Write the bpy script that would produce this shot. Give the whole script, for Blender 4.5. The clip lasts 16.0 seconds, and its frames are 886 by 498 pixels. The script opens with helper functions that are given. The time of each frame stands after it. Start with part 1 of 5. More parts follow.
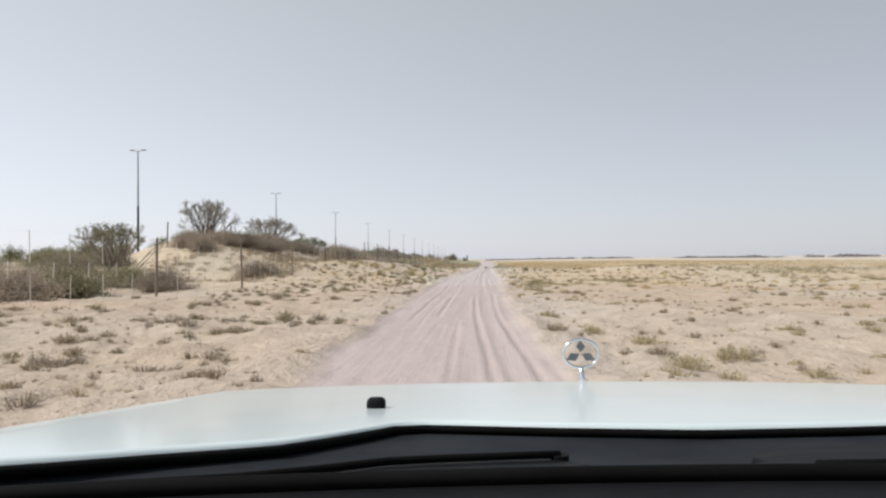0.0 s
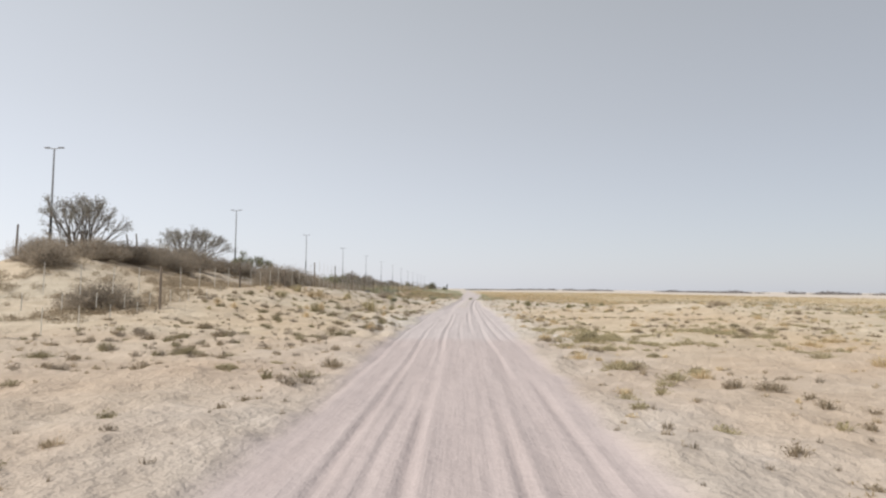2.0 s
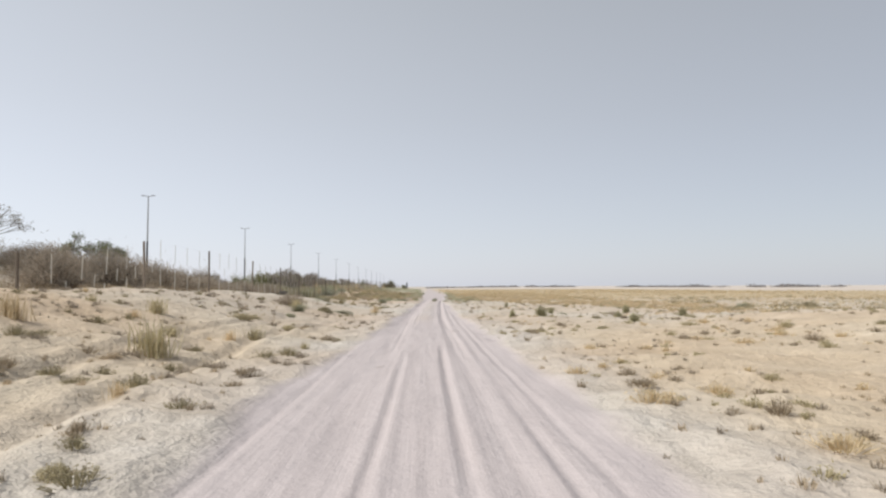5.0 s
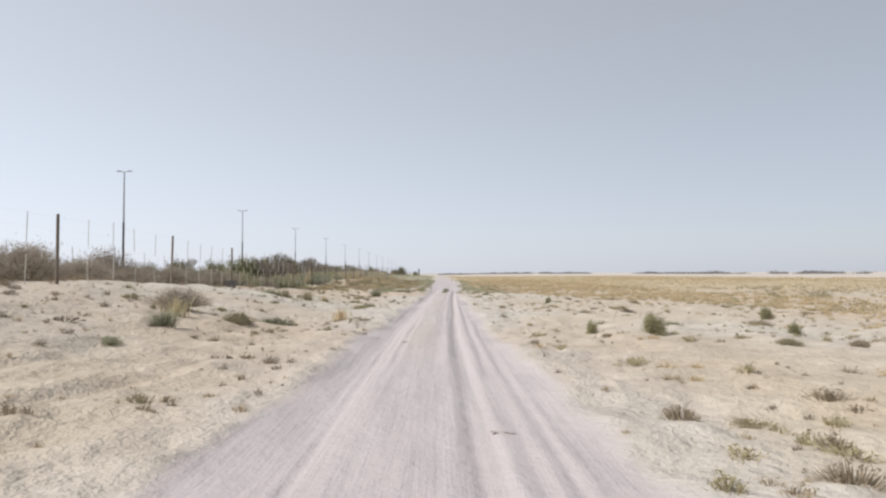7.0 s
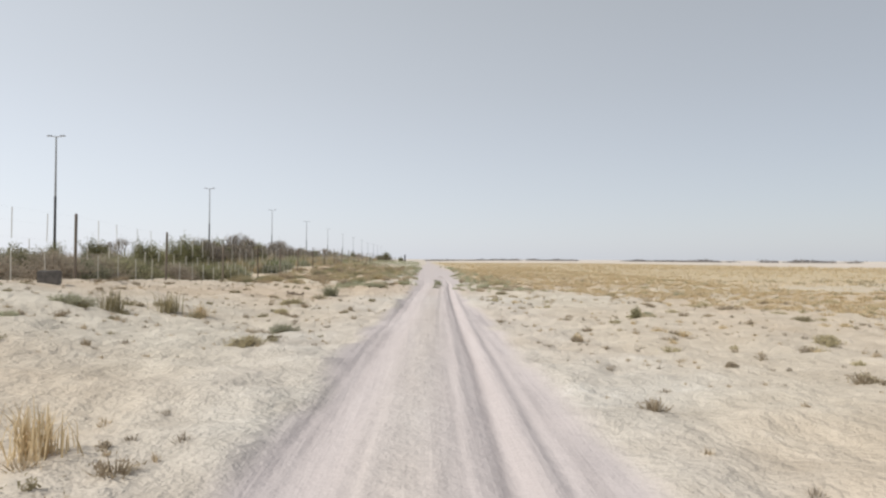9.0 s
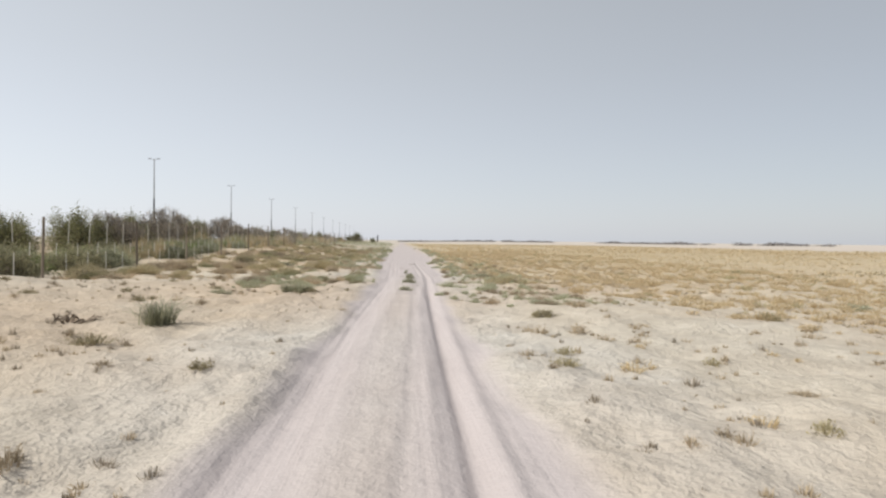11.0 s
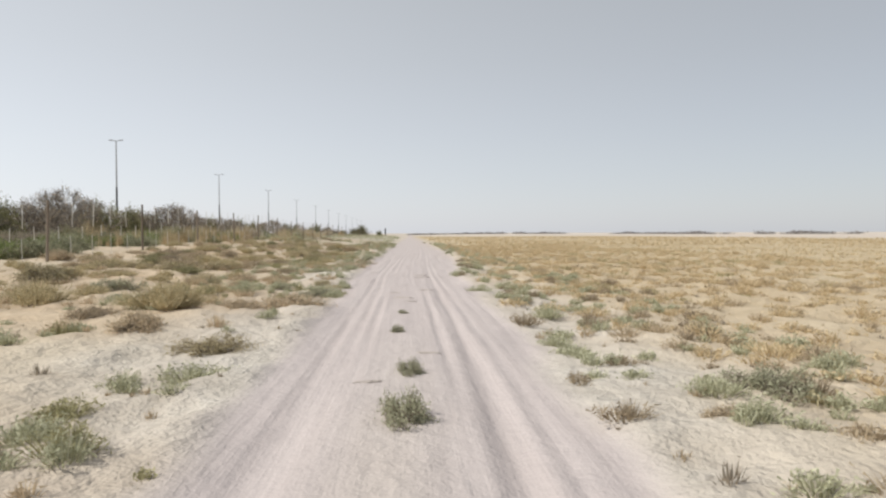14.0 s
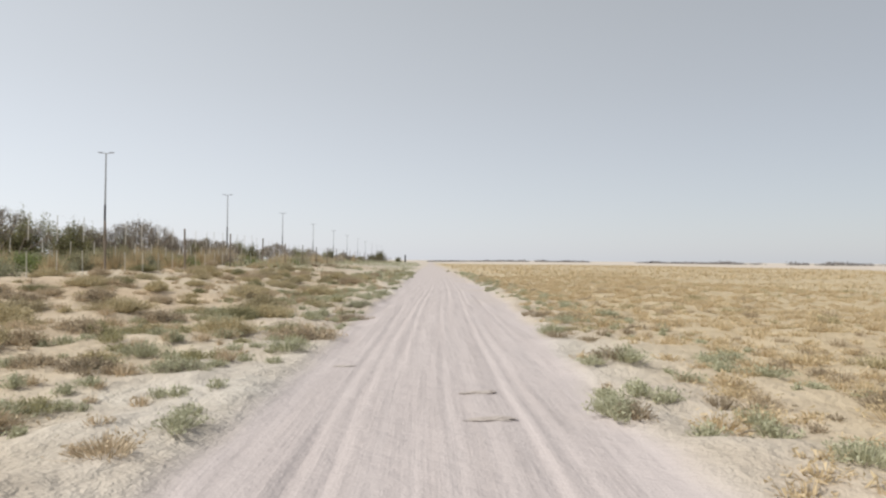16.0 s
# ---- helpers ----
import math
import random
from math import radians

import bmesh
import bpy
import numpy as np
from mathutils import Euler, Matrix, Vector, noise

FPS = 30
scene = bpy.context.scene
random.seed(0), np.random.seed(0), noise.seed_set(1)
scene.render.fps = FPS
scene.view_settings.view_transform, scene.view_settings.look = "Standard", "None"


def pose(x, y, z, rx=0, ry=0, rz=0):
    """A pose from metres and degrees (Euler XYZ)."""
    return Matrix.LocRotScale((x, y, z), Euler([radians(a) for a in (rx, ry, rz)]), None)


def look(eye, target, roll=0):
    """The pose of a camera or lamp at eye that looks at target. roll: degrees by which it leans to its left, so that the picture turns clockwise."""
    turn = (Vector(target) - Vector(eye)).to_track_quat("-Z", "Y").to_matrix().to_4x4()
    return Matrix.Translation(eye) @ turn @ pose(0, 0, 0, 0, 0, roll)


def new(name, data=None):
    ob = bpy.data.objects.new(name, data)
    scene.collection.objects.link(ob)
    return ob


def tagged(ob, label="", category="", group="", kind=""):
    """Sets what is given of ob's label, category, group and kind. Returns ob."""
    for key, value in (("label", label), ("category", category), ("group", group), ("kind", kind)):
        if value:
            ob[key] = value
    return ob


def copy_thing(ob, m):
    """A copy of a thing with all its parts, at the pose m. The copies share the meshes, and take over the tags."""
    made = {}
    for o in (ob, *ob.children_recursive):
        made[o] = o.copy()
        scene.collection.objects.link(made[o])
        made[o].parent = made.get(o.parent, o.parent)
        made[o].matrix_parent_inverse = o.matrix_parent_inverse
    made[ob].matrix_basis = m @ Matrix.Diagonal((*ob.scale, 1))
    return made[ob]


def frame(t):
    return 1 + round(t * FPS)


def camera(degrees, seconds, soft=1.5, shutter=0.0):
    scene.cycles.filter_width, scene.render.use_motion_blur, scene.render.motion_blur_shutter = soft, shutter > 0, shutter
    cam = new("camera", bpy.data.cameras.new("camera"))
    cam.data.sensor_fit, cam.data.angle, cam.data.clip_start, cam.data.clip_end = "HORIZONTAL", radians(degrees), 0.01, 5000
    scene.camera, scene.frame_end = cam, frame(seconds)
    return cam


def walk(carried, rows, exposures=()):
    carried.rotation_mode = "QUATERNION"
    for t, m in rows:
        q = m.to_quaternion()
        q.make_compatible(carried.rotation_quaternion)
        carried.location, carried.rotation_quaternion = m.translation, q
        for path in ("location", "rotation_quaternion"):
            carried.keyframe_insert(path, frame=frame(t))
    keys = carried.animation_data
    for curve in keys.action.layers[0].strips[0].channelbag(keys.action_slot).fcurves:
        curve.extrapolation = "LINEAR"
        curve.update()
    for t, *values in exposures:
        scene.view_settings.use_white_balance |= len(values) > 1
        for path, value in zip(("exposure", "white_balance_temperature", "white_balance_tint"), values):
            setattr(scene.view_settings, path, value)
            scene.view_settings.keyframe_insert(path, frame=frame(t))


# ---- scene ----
cam = camera(68.1, 16.0, soft=2.3, shutter=0.0)
# seconds, x, y, z, yaw, pitch, roll
PATH = [
    (0.0, 0.017, -0.000, 1.217, 3.503, 0.986, 0.577),
    (0.2, -0.070, 1.540, 1.226, 3.651, 1.124, 0.357),
    (0.5, -0.199, 3.849, 1.238, 3.562, 1.749, 0.027),
    (0.7, -0.256, 5.297, 1.242, 3.393, 1.263, 0.112),
    (1.0, -0.342, 7.468, 1.249, 2.827, 0.225, 0.240),
    (1.2, -0.407, 9.000, 1.264, 2.697, 0.673, 0.281),
    (1.5, -0.505, 11.297, 1.286, 2.211, 2.336, 0.342),
    (1.7, -0.561, 12.807, 1.267, 2.687, 2.396, -0.068),
    (2.0, -0.646, 15.073, 1.238, 1.704, 3.515, -0.684),
    (2.2, -0.670, 16.588, 1.240, 1.054, 0.281, -0.367),
    (2.5, -0.705, 18.861, 1.244, 1.012, 0.519, 0.109),
    (2.7, -0.742, 20.394, 1.253, 1.602, 1.121, 0.052),
    (3.0, -0.796, 22.693, 1.266, 1.763, 2.574, -0.034),
    (3.2, -0.794, 24.062, 1.287, 1.603, 2.748, -0.297),
    (3.5, -0.790, 26.117, 1.318, -0.087, 0.649, -0.691),
    (3.7, -0.814, 27.659, 1.302, -0.616, 1.000, -0.762),
    (4.0, -0.850, 29.971, 1.278, -0.790, 1.823, -0.868),
    (4.2, -0.845, 31.273, 1.271, -1.154, 3.112, -0.781),
    (6.3, -0.361, 44.450, 1.240, -1.793, 3.617, 1.013),
    (6.5, -0.340, 45.835, 1.250, -2.377, 3.966, 0.571),
    (6.7, -0.340, 47.307, 1.275, -2.618, 3.086, 0.417),
    (7.0, -0.340, 49.515, 1.311, -0.629, 2.195, 0.187),
    (7.2, -0.375, 51.021, 1.310, 0.241, 2.174, 0.113),
    (7.5, -0.426, 53.280, 1.309, 1.199, 1.693, 0.002),
    (7.7, -0.442, 54.644, 1.306, 0.637, 1.490, -0.051),
    (8.0, -0.466, 56.691, 1.302, -2.062, 2.100, -0.131),
    (8.2, -0.464, 58.054, 1.314, -3.135, 1.373, -0.018),
    (10.3, -0.243, 72.638, 1.398, 0.931, 0.841, -0.909),
    (10.5, -0.191, 74.014, 1.394, -1.338, 0.772, -1.652),
    (10.7, -0.122, 75.386, 1.394, -3.265, -0.619, -1.239),
    (11.0, -0.020, 77.443, 1.395, -4.104, -0.663, -0.618),
    (11.2, 0.035, 78.849, 1.385, -3.863, -0.852, -0.161),
    (11.3, 0.062, 79.551, 1.380, -4.004, -0.132, 0.068),
    (11.5, 0.117, 80.957, 1.371, -2.217, -1.309, 0.525),
    (11.7, 0.078, 82.390, 1.353, 0.291, -0.726, 0.519),
    (11.8, 0.059, 83.107, 1.345, 1.081, -0.619, 0.515),
    (12.0, 0.020, 84.540, 1.327, 2.243, -2.619, 0.509),
    (12.2, -0.004, 85.895, 1.322, 3.006, -1.444, 0.147),
    (12.3, -0.017, 86.573, 1.320, 2.955, -2.236, -0.033),
    (12.5, -0.041, 87.929, 1.315, 1.423, -3.164, -0.395),
    (12.7, -0.015, 89.206, 1.289, -0.540, -2.611, -0.326),
    (12.8, -0.001, 89.845, 1.276, -1.767, -2.209, -0.292),
    (13.0, 0.026, 91.122, 1.250, -3.307, -4.497, -0.223),
    (13.2, 0.131, 92.454, 1.244, -4.631, -2.676, -0.313),
    (13.3, 0.183, 93.120, 1.242, -5.163, -1.680, -0.358),
    (13.5, 0.288, 94.451, 1.236, -5.697, -1.009, -0.448),
    (13.7, 0.380, 95.793, 1.227, -5.276, -1.595, -0.202),
    (13.8, 0.426, 96.465, 1.223, -4.926, -1.610, -0.078),
    (14.0, 0.517, 97.807, 1.214, -3.294, -1.296, 0.168),
    (14.2, 0.525, 99.089, 1.198, -1.175, -2.029, 0.364),
    (14.3, 0.529, 99.730, 1.190, -0.631, -1.042, 0.462),
    (14.5, 0.537, 101.012, 1.174, 1.198, -1.029, 0.658),
    (14.7, 0.492, 102.307, 1.184, 3.318, -3.426, 0.292),
    (14.8, 0.469, 102.955, 1.189, 3.366, -2.840, 0.108),
    (15.0, 0.424, 104.249, 1.199, 3.301, -2.934, -0.258),
    (15.2, 0.411, 105.619, 1.204, 1.390, -2.641, -0.692),
    (15.3, 0.405, 106.304, 1.207, 0.451, -1.589, -0.909),
    (15.5, 0.391, 107.674, 1.212, -0.542, -0.760, -1.343),
    (15.7, 0.421, 109.086, 1.222, -1.067, -0.917, -1.019),
    (15.8, 0.436, 109.793, 1.227, -0.963, 0.161, -0.857),
    (16.0, 0.466, 111.205, 1.237, -1.531, 1.064, -0.533),
]
# seconds, stops, kelvin, tint
WHITE = [(0.0, 0, 6280, 10), (2.5, 0, 6320, 10), (4.2, 0, 6330, 10), (6.3, 0, 5980, 10), (7.0, 0, 6080, 10), (8.2, 0, 6220, 8.5), (10.3, 0, 6280, 8.5), (12.0, 0, 6320, 8.5), (14.5, 0, 6400, 8.5), (16.0, 0, 6360, 8.5)]
walk(cam, [(t, pose(x, y, z, 90 + p, r, w)) for t, x, y, z, w, p, r in PATH], exposures=WHITE)

# ---- light: hazy morning sun from the west side of the track ----
SUN_EL, SUN_AZ = radians(48), radians(-104)      # azimuth from +y, clockwise
world = bpy.data.worlds.new("desert_sky")
scene.world = world
world.use_nodes = True
wn, wl = world.node_tree.nodes, world.node_tree.links
sky = wn.new("ShaderNodeTexSky")
sky.sky_type = "NISHITA"
sky.sun_disc = False
sky.sun_elevation, sky.sun_rotation = SUN_EL, SUN_AZ
sky.air_density, sky.dust_density, sky.ozone_density = 1.0, 1.0, 1.0
wn["Background"].inputs["Strength"].default_value = 0.03
wl.new(sky.outputs[0], wn["Background"].inputs[0])
# the dusty haze that whitens the whole sky, thickest at the horizon
haze = wn.new("ShaderNodeBackground")
geo, sep = wn.new("ShaderNodeTexCoord"), wn.new("ShaderNodeSeparateXYZ")
hramp = wn.new("ShaderNodeValToRGB")
for _ in range(3):
    hramp.color_ramp.elements.new(0.5)
for e, (p, c) in zip(hramp.color_ramp.elements, [(0.0, (0.64, 0.645, 0.695)), (0.12, (0.595, 0.592, 0.61)), (0.25, (0.53, 0.525, 0.523)), (0.42, (0.465, 0.462, 0.45)), (1.0, (0.27, 0.275, 0.29))]):
    e.position, e.color = p, (*c, 1)
wl.new(geo.outputs["Generated"], sep.inputs[0])
wl.new(sep.outputs["Z"], hramp.inputs[0])
# dust scatters forward: the haze is brighter towards the sun
toward, gain = wn.new("ShaderNodeVectorMath"), wn.new("ShaderNodeMath")
toward.operation, gain.operation = "DOT_PRODUCT", "MULTIPLY_ADD"
toward.inputs[1].default_value = (math.sin(SUN_AZ), math.cos(SUN_AZ), 0)
gain.inputs[1].default_value, gain.inputs[2].default_value = 0.34, 1.0
wl.new(geo.outputs["Generated"], toward.inputs[0])
wl.new(toward.outputs["Value"], gain.inputs[0])
wl.new(gain.outputs[0], haze.inputs["Strength"])
wl.new(hramp.outputs[0], haze.inputs[0])
both = wn.new("ShaderNodeAddShader")
wl.new(wn["Background"].outputs[0], both.inputs[0])
wl.new(haze.outputs[0], both.inputs[1])
wl.new(both.outputs[0], wn["World Output"].inputs[0])
sun = new("sun", bpy.data.lights.new("sun", "SUN"))
sun.data.energy, sun.data.angle, sun.data.color = 3.8, radians(1.0), (1.0, 0.945, 0.865)
to_sun = Vector((math.sin(SUN_AZ) * math.cos(SUN_EL), math.cos(SUN_AZ) * math.cos(SUN_EL), math.sin(SUN_EL)))
sun.matrix_world = look((0, 0, 50), Vector((0, 0, 50)) - to_sun)


# ---- materials ----
def material(name, rough=0.9, metal=0.0):
    m = bpy.data.materials.new(name)
    m.use_nodes = True
    b = m.node_tree.nodes["Principled BSDF"]
    b.inputs["Roughness"].default_value = rough
    b.inputs["Metallic"].default_value = metal
    b.inputs["Specular IOR Level"].default_value = 0.25
    return m, m.node_tree.nodes, m.node_tree.links, b


def ramp(nt, stops):
    r = nt.new("ShaderNodeValToRGB")
    while len(r.color_ramp.elements) < len(stops):
        r.color_ramp.elements.new(0.5)
    for e, (p, c) in zip(r.color_ramp.elements, stops):
        e.position, e.color = p, (*c, 1)
    return r


def tex_noise(nt, lk, scale, detail=4, rough=0.55, coord="Object", stretch=None):
    tc = nt.new("ShaderNodeTexCoord")
    n = nt.new("ShaderNodeTexNoise")
    n.inputs["Scale"].default_value, n.inputs["Detail"].default_value, n.inputs["Roughness"].default_value = scale, detail, rough
    if stretch:
        mp = nt.new("ShaderNodeMapping")
        mp.inputs["Scale"].default_value = stretch
        lk.new(tc.outputs[coord], mp.inputs[0])
        lk.new(mp.outputs[0], n.inputs["Vector"])
    else:
        lk.new(tc.outputs[coord], n.inputs["Vector"])
    return n


def mix(nt, lk, a, b, fac, mode="MIX"):
    m = nt.new("ShaderNodeMix")
    m.data_type, m.blend_type = "RGBA", mode
    for sock, v in ((m.inputs[0], fac), (m.inputs[6], a), (m.inputs[7], b)):
        if hasattr(v, "is_linked"):
            lk.new(v, sock)
        elif isinstance(v, (int, float)):
            sock.default_value = v
        else:
            sock.default_value = (*v, 1)
    return m.outputs[2]


def bump(nt, lk, b, height, strength, dist):
    bp = nt.new("ShaderNodeBump")
    bp.inputs["Strength"].default_value, bp.inputs["Distance"].default_value = strength, dist
    lk.new(height, bp.inputs["Height"])
    lk.new(bp.outputs[0], b.inputs["Normal"])


def simple(name, c1, c2, scale, rough=0.85, metal=0.0, bump_d=0.0, per_object=0.0, stretch=None):
    """A two-tone noisy surface, with a shift from object to object."""
    m, nt, lk, b = material(name, rough, metal)
    n = tex_noise(nt, lk, scale, 5, 0.6, "Object", stretch)
    r = ramp(nt, [(0.3, c1), (0.7, c2)])
    lk.new(n.outputs["Fac"], r.inputs[0])
    col = r.outputs[0]
    if per_object:
        oi = nt.new("ShaderNodeObjectInfo")
        hs = nt.new("ShaderNodeHueSaturation")
        mr = nt.new("ShaderNodeMapRange")
        mr.inputs[3].default_value, mr.inputs[4].default_value = 1 - per_object, 1 + per_object
        lk.new(oi.outputs["Random"], mr.inputs[0])
        lk.new(mr.outputs[0], hs.inputs["Value"])
        lk.new(col, hs.inputs["Color"])
        col = hs.outputs[0]
    lk.new(col, b.inputs["Base Color"])
    if bump_d:
        bump(nt, lk, b, n.outputs["Fac"], 0.6, bump_d)
    return m


def foliage(name, dark, light, per_object=0.25, trans=0.34):
    """Leaves and twigs: tone changes from piece to piece and from plant to plant."""
    m, nt, lk, b = material(name, 0.75)
    g = nt.new("ShaderNodeNewGeometry")
    r = ramp(nt, [(0.0, dark), (1.0, light)])
    lk.new(g.outputs["Random Per Island"], r.inputs[0])
    oi = nt.new("ShaderNodeObjectInfo")
    hs = nt.new("ShaderNodeHueSaturation")
    mr = nt.new("ShaderNodeMapRange")
    mr.inputs[3].default_value, mr.inputs[4].default_value = 1 - per_object, 1 + per_object
    lk.new(oi.outputs["Random"], mr.inputs[0])
    lk.new(mr.outputs[0], hs.inputs["Value"])
    lk.new(r.outputs[0], hs.inputs["Color"])
    lk.new(hs.outputs[0], b.inputs["Base Color"])
    if trans:
        tr = nt.new("ShaderNodeBsdfTranslucent")
        lk.new(hs.outputs[0], tr.inputs[0])
        ms = nt.new("ShaderNodeMixShader")
        ms.inputs[0].default_value = trans
        lk.new(b.outputs[0], ms.inputs[1])
        lk.new(tr.outputs[0], ms.inputs[2])
        lk.new(ms.outputs[0], nt["Material Output"].inputs[0])
    return m


def ground_material():
    m, nt, lk, b = material("desert_sand", 0.95)
    big = tex_noise(nt, lk, 0.09, 4)
    mid = tex_noise(nt, lk, 1.3, 6, 0.65)
    fine = tex_noise(nt, lk, 26, 4, 0.7)
    streak = tex_noise(nt, lk, 1.0, 5, 0.6, "Object", (5.0, 0.22, 1))
    sand = ramp(nt, [(0.3, (0.44, 0.40, 0.345)), (0.5, (0.515, 0.475, 0.417)), (0.62, (0.555, 0.515, 0.455)), (0.75, (0.64, 0.608, 0.56))])
    lk.new(mid.outputs["Fac"], sand.inputs[0])
    warm = ramp(nt, [(0.35, (0.95, 0.86, 0.78)), (0.65, (1.0, 1.0, 1.0))])
    lk.new(big.outputs["Fac"], warm.inputs[0])
    base = mix(nt, lk, sand.outputs[0], warm.outputs[0], 1.0, "MULTIPLY")
    packed = ramp(nt, [(0.2, (0.44, 0.386, 0.368)), (0.5, (0.472, 0.417, 0.40)), (0.8, (0.505, 0.45, 0.432))])
    lk.new(streak.outputs["Fac"], packed.inputs[0])
    at = nt.new("ShaderNodeAttribute")
    at.attribute_name = "packed"
    col = mix(nt, lk, base, packed.outputs[0], at.outputs["Fac"])
    # darker, slightly redder tone on the first stretch
    ad = nt.new("ShaderNodeAttribute")
    ad.attribute_name = "damp"
    col = mix(nt, lk, col, mix(nt, lk, col, (0.93, 0.88, 0.86), 1.0, "MULTIPLY"), ad.outputs["Fac"])
    ao = nt.new("ShaderNodeAttribute")
    ao.attribute_name = "ochre"
    col = mix(nt, lk, col, mix(nt, lk, col, (1.03, 0.95, 0.80), 1.0, "MULTIPLY"), ao.outputs["Fac"])
    ap = nt.new("ShaderNodeAttribute")
    ap.attribute_name = "pale"
    col = mix(nt, lk, col, (0.56, 0.49, 0.42), ap.outputs["Fac"])
    ag = nt.new("ShaderNodeAttribute")
    ag.attribute_name = "straw"
    straw = ramp(nt, [(0.35, (0.42, 0.335, 0.215)), (0.65, (0.54, 0.445, 0.30))])
    lk.new(mid.outputs["Fac"], straw.inputs[0])
    col = mix(nt, lk, col, straw.outputs[0], ag.outputs["Fac"])
    lk.new(col, b.inputs["Base Color"])
    # loose sand lies in small crusts and clods, the packed track is smoother and combed by tyres
    lump = tex_noise(nt, lk, 5.5, 3, 0.6)
    comb = tex_noise(nt, lk, 1.0, 3, 0.6, "Object", (13.0, 0.35, 1))

    def sum_of(a, b2, k):
        n = nt.new("ShaderNodeMath")
        n.operation = "MULTIPLY_ADD"
        lk.new(b2, n.inputs[0])
        n.inputs[1].default_value = k
        lk.new(a, n.inputs[2])
        return n.outputs[0]

    loose = sum_of(sum_of(mid.outputs["Fac"], lump.outputs["Fac"], 1.3), fine.outputs["Fac"], 0.25)
    flat = sum_of(sum_of(mid.outputs["Fac"], comb.outputs["Fac"], 0.16), fine.outputs["Fac"], 0.09)
    hm = nt.new("ShaderNodeMix")
    lk.new(at.outputs["Fac"], hm.inputs[0])
    lk.new(loose, hm.inputs[2])
    lk.new(flat, hm.inputs[3])
    bump(nt, lk, b, hm.outputs[0], 0.75, 0.09)
    return m


SAND = ground_material()
WOOD = simple("weathered_post_wood", (0.15, 0.12, 0.095), (0.27, 0.225, 0.18), 6, 0.9, 0, 0.004, 0.3, (1, 1, 0.15))
STAKE = simple("pale_galvanised_dropper", (0.58, 0.56, 0.50), (0.70, 0.675, 0.61), 8, 0.6, 0.0, 0, 0.15)
STEEL = simple("grey_galvanised_steel", (0.25, 0.26, 0.27), (0.35, 0.36, 0.37), 3, 0.5, 0.3, 0, 0.1)
DARKSTEEL = simple("dark_painted_steel", (0.035, 0.035, 0.038), (0.07, 0.07, 0.072), 3, 0.6, 0.2)
LAMP = simple("lamp_head_grey", (0.20, 0.20, 0.21), (0.30, 0.30, 0.31), 4, 0.5, 0.3)
STONE = simple("dark_weathered_stone", (0.09, 0.085, 0.08), (0.19, 0.175, 0.16), 7, 0.9, 0, 0.01)
TWIG = foliage("dry_twigs", (0.13, 0.10, 0.075), (0.32, 0.255, 0.19), 0.2, 0.0)
GREYTWIG = foliage("grey_bare_twigs", (0.14, 0.12, 0.10), (0.35, 0.31, 0.26), 0.15, 0.0)
STRAW = foliage("straw_grass", (0.50, 0.395, 0.24), (0.735, 0.60, 0.395), 0.2)
OLIVE = foliage("olive_shrub_leaves", (0.29, 0.25, 0.145), (0.55, 0.48, 0.305), 0.3)
BROWN = foliage("brown_dry_shrub_leaves", (0.31, 0.25, 0.17), (0.58, 0.48, 0.345), 0.3)
DUSK = foliage("dusky_dry_twigs", (0.26, 0.22, 0.17), (0.50, 0.43, 0.34), 0.2)
SILVER = foliage("silvery_small_leaves", (0.24, 0.225, 0.19), (0.44, 0.42, 0.36), 0.1)
MOSS = foliage("mossy_green_leaves", (0.25, 0.235, 0.125), (0.48, 0.445, 0.26), 0.2)
TAN = foliage("dull_tan_grass", (0.445, 0.355, 0.215), (0.66, 0.54, 0.35), 0.15)
GREYGREEN = foliage("grey_green_leaves", (0.265, 0.26, 0.172), (0.52, 0.515, 0.365), 0.25)
FRESH = foliage("fresh_green_leaves", (0.13, 0.16, 0.055), (0.30, 0.34, 0.14), 0.2)
SCRUB = foliage("brown_olive_scrub", (0.295, 0.25, 0.15), (0.56, 0.48, 0.305), 0.25)
THICKET = foliage("dull_green_thicket_leaves", (0.20, 0.19, 0.11), (0.40, 0.375, 0.235), 0.25)
PALEGREEN = foliage("grey_green_thicket_leaves", (0.20, 0.205, 0.13), (0.42, 0.415, 0.28), 0.25)
# distance haze is put into this colour: greyer and paler than near foliage
FAR = foliage("far_hazed_trees", (0.22, 0.205, 0.195), (0.30, 0.28, 0.265), 0.1, 0.0)
GREEN = foliage("dark_green_leaves", (0.115, 0.118, 0.058), (0.32, 0.31, 0.165), 0.25)


# ---- the lie of the land ----
rng = np.random.default_rng(7)
PERM = np.random.default_rng(3).random((256, 256))


def value_noise(x, y):
    x, y = np.asarray(x, float), np.asarray(y, float)
    ix, iy = np.floor(x).astype(int), np.floor(y).astype(int)
    fx, fy = x - ix, y - iy
    fx, fy = fx * fx * (3 - 2 * fx), fy * fy * (3 - 2 * fy)
    a, b = PERM[ix % 256, iy % 256], PERM[(ix + 1) % 256, iy % 256]
    c, d = PERM[ix % 256, (iy + 1) % 256], PERM[(ix + 1) % 256, (iy + 1) % 256]
    return (a + (b - a) * fx) * (1 - fy) + (c + (d - c) * fx) * fy


def fbm(x, y, octaves=4):
    v, amp, tot = 0, 1.0, 0
    for k in range(octaves):
        v, tot = v + amp * value_noise(x * 2 ** k + 17 * k, y * 2 ** k + 31 * k), tot + amp
        amp *= 0.5
    return v / tot


def smooth(a, b, x):
    s = np.clip((np.asarray(x, float) - a) / (b - a), 0, 1)
    return s * s * (3 - 2 * s)


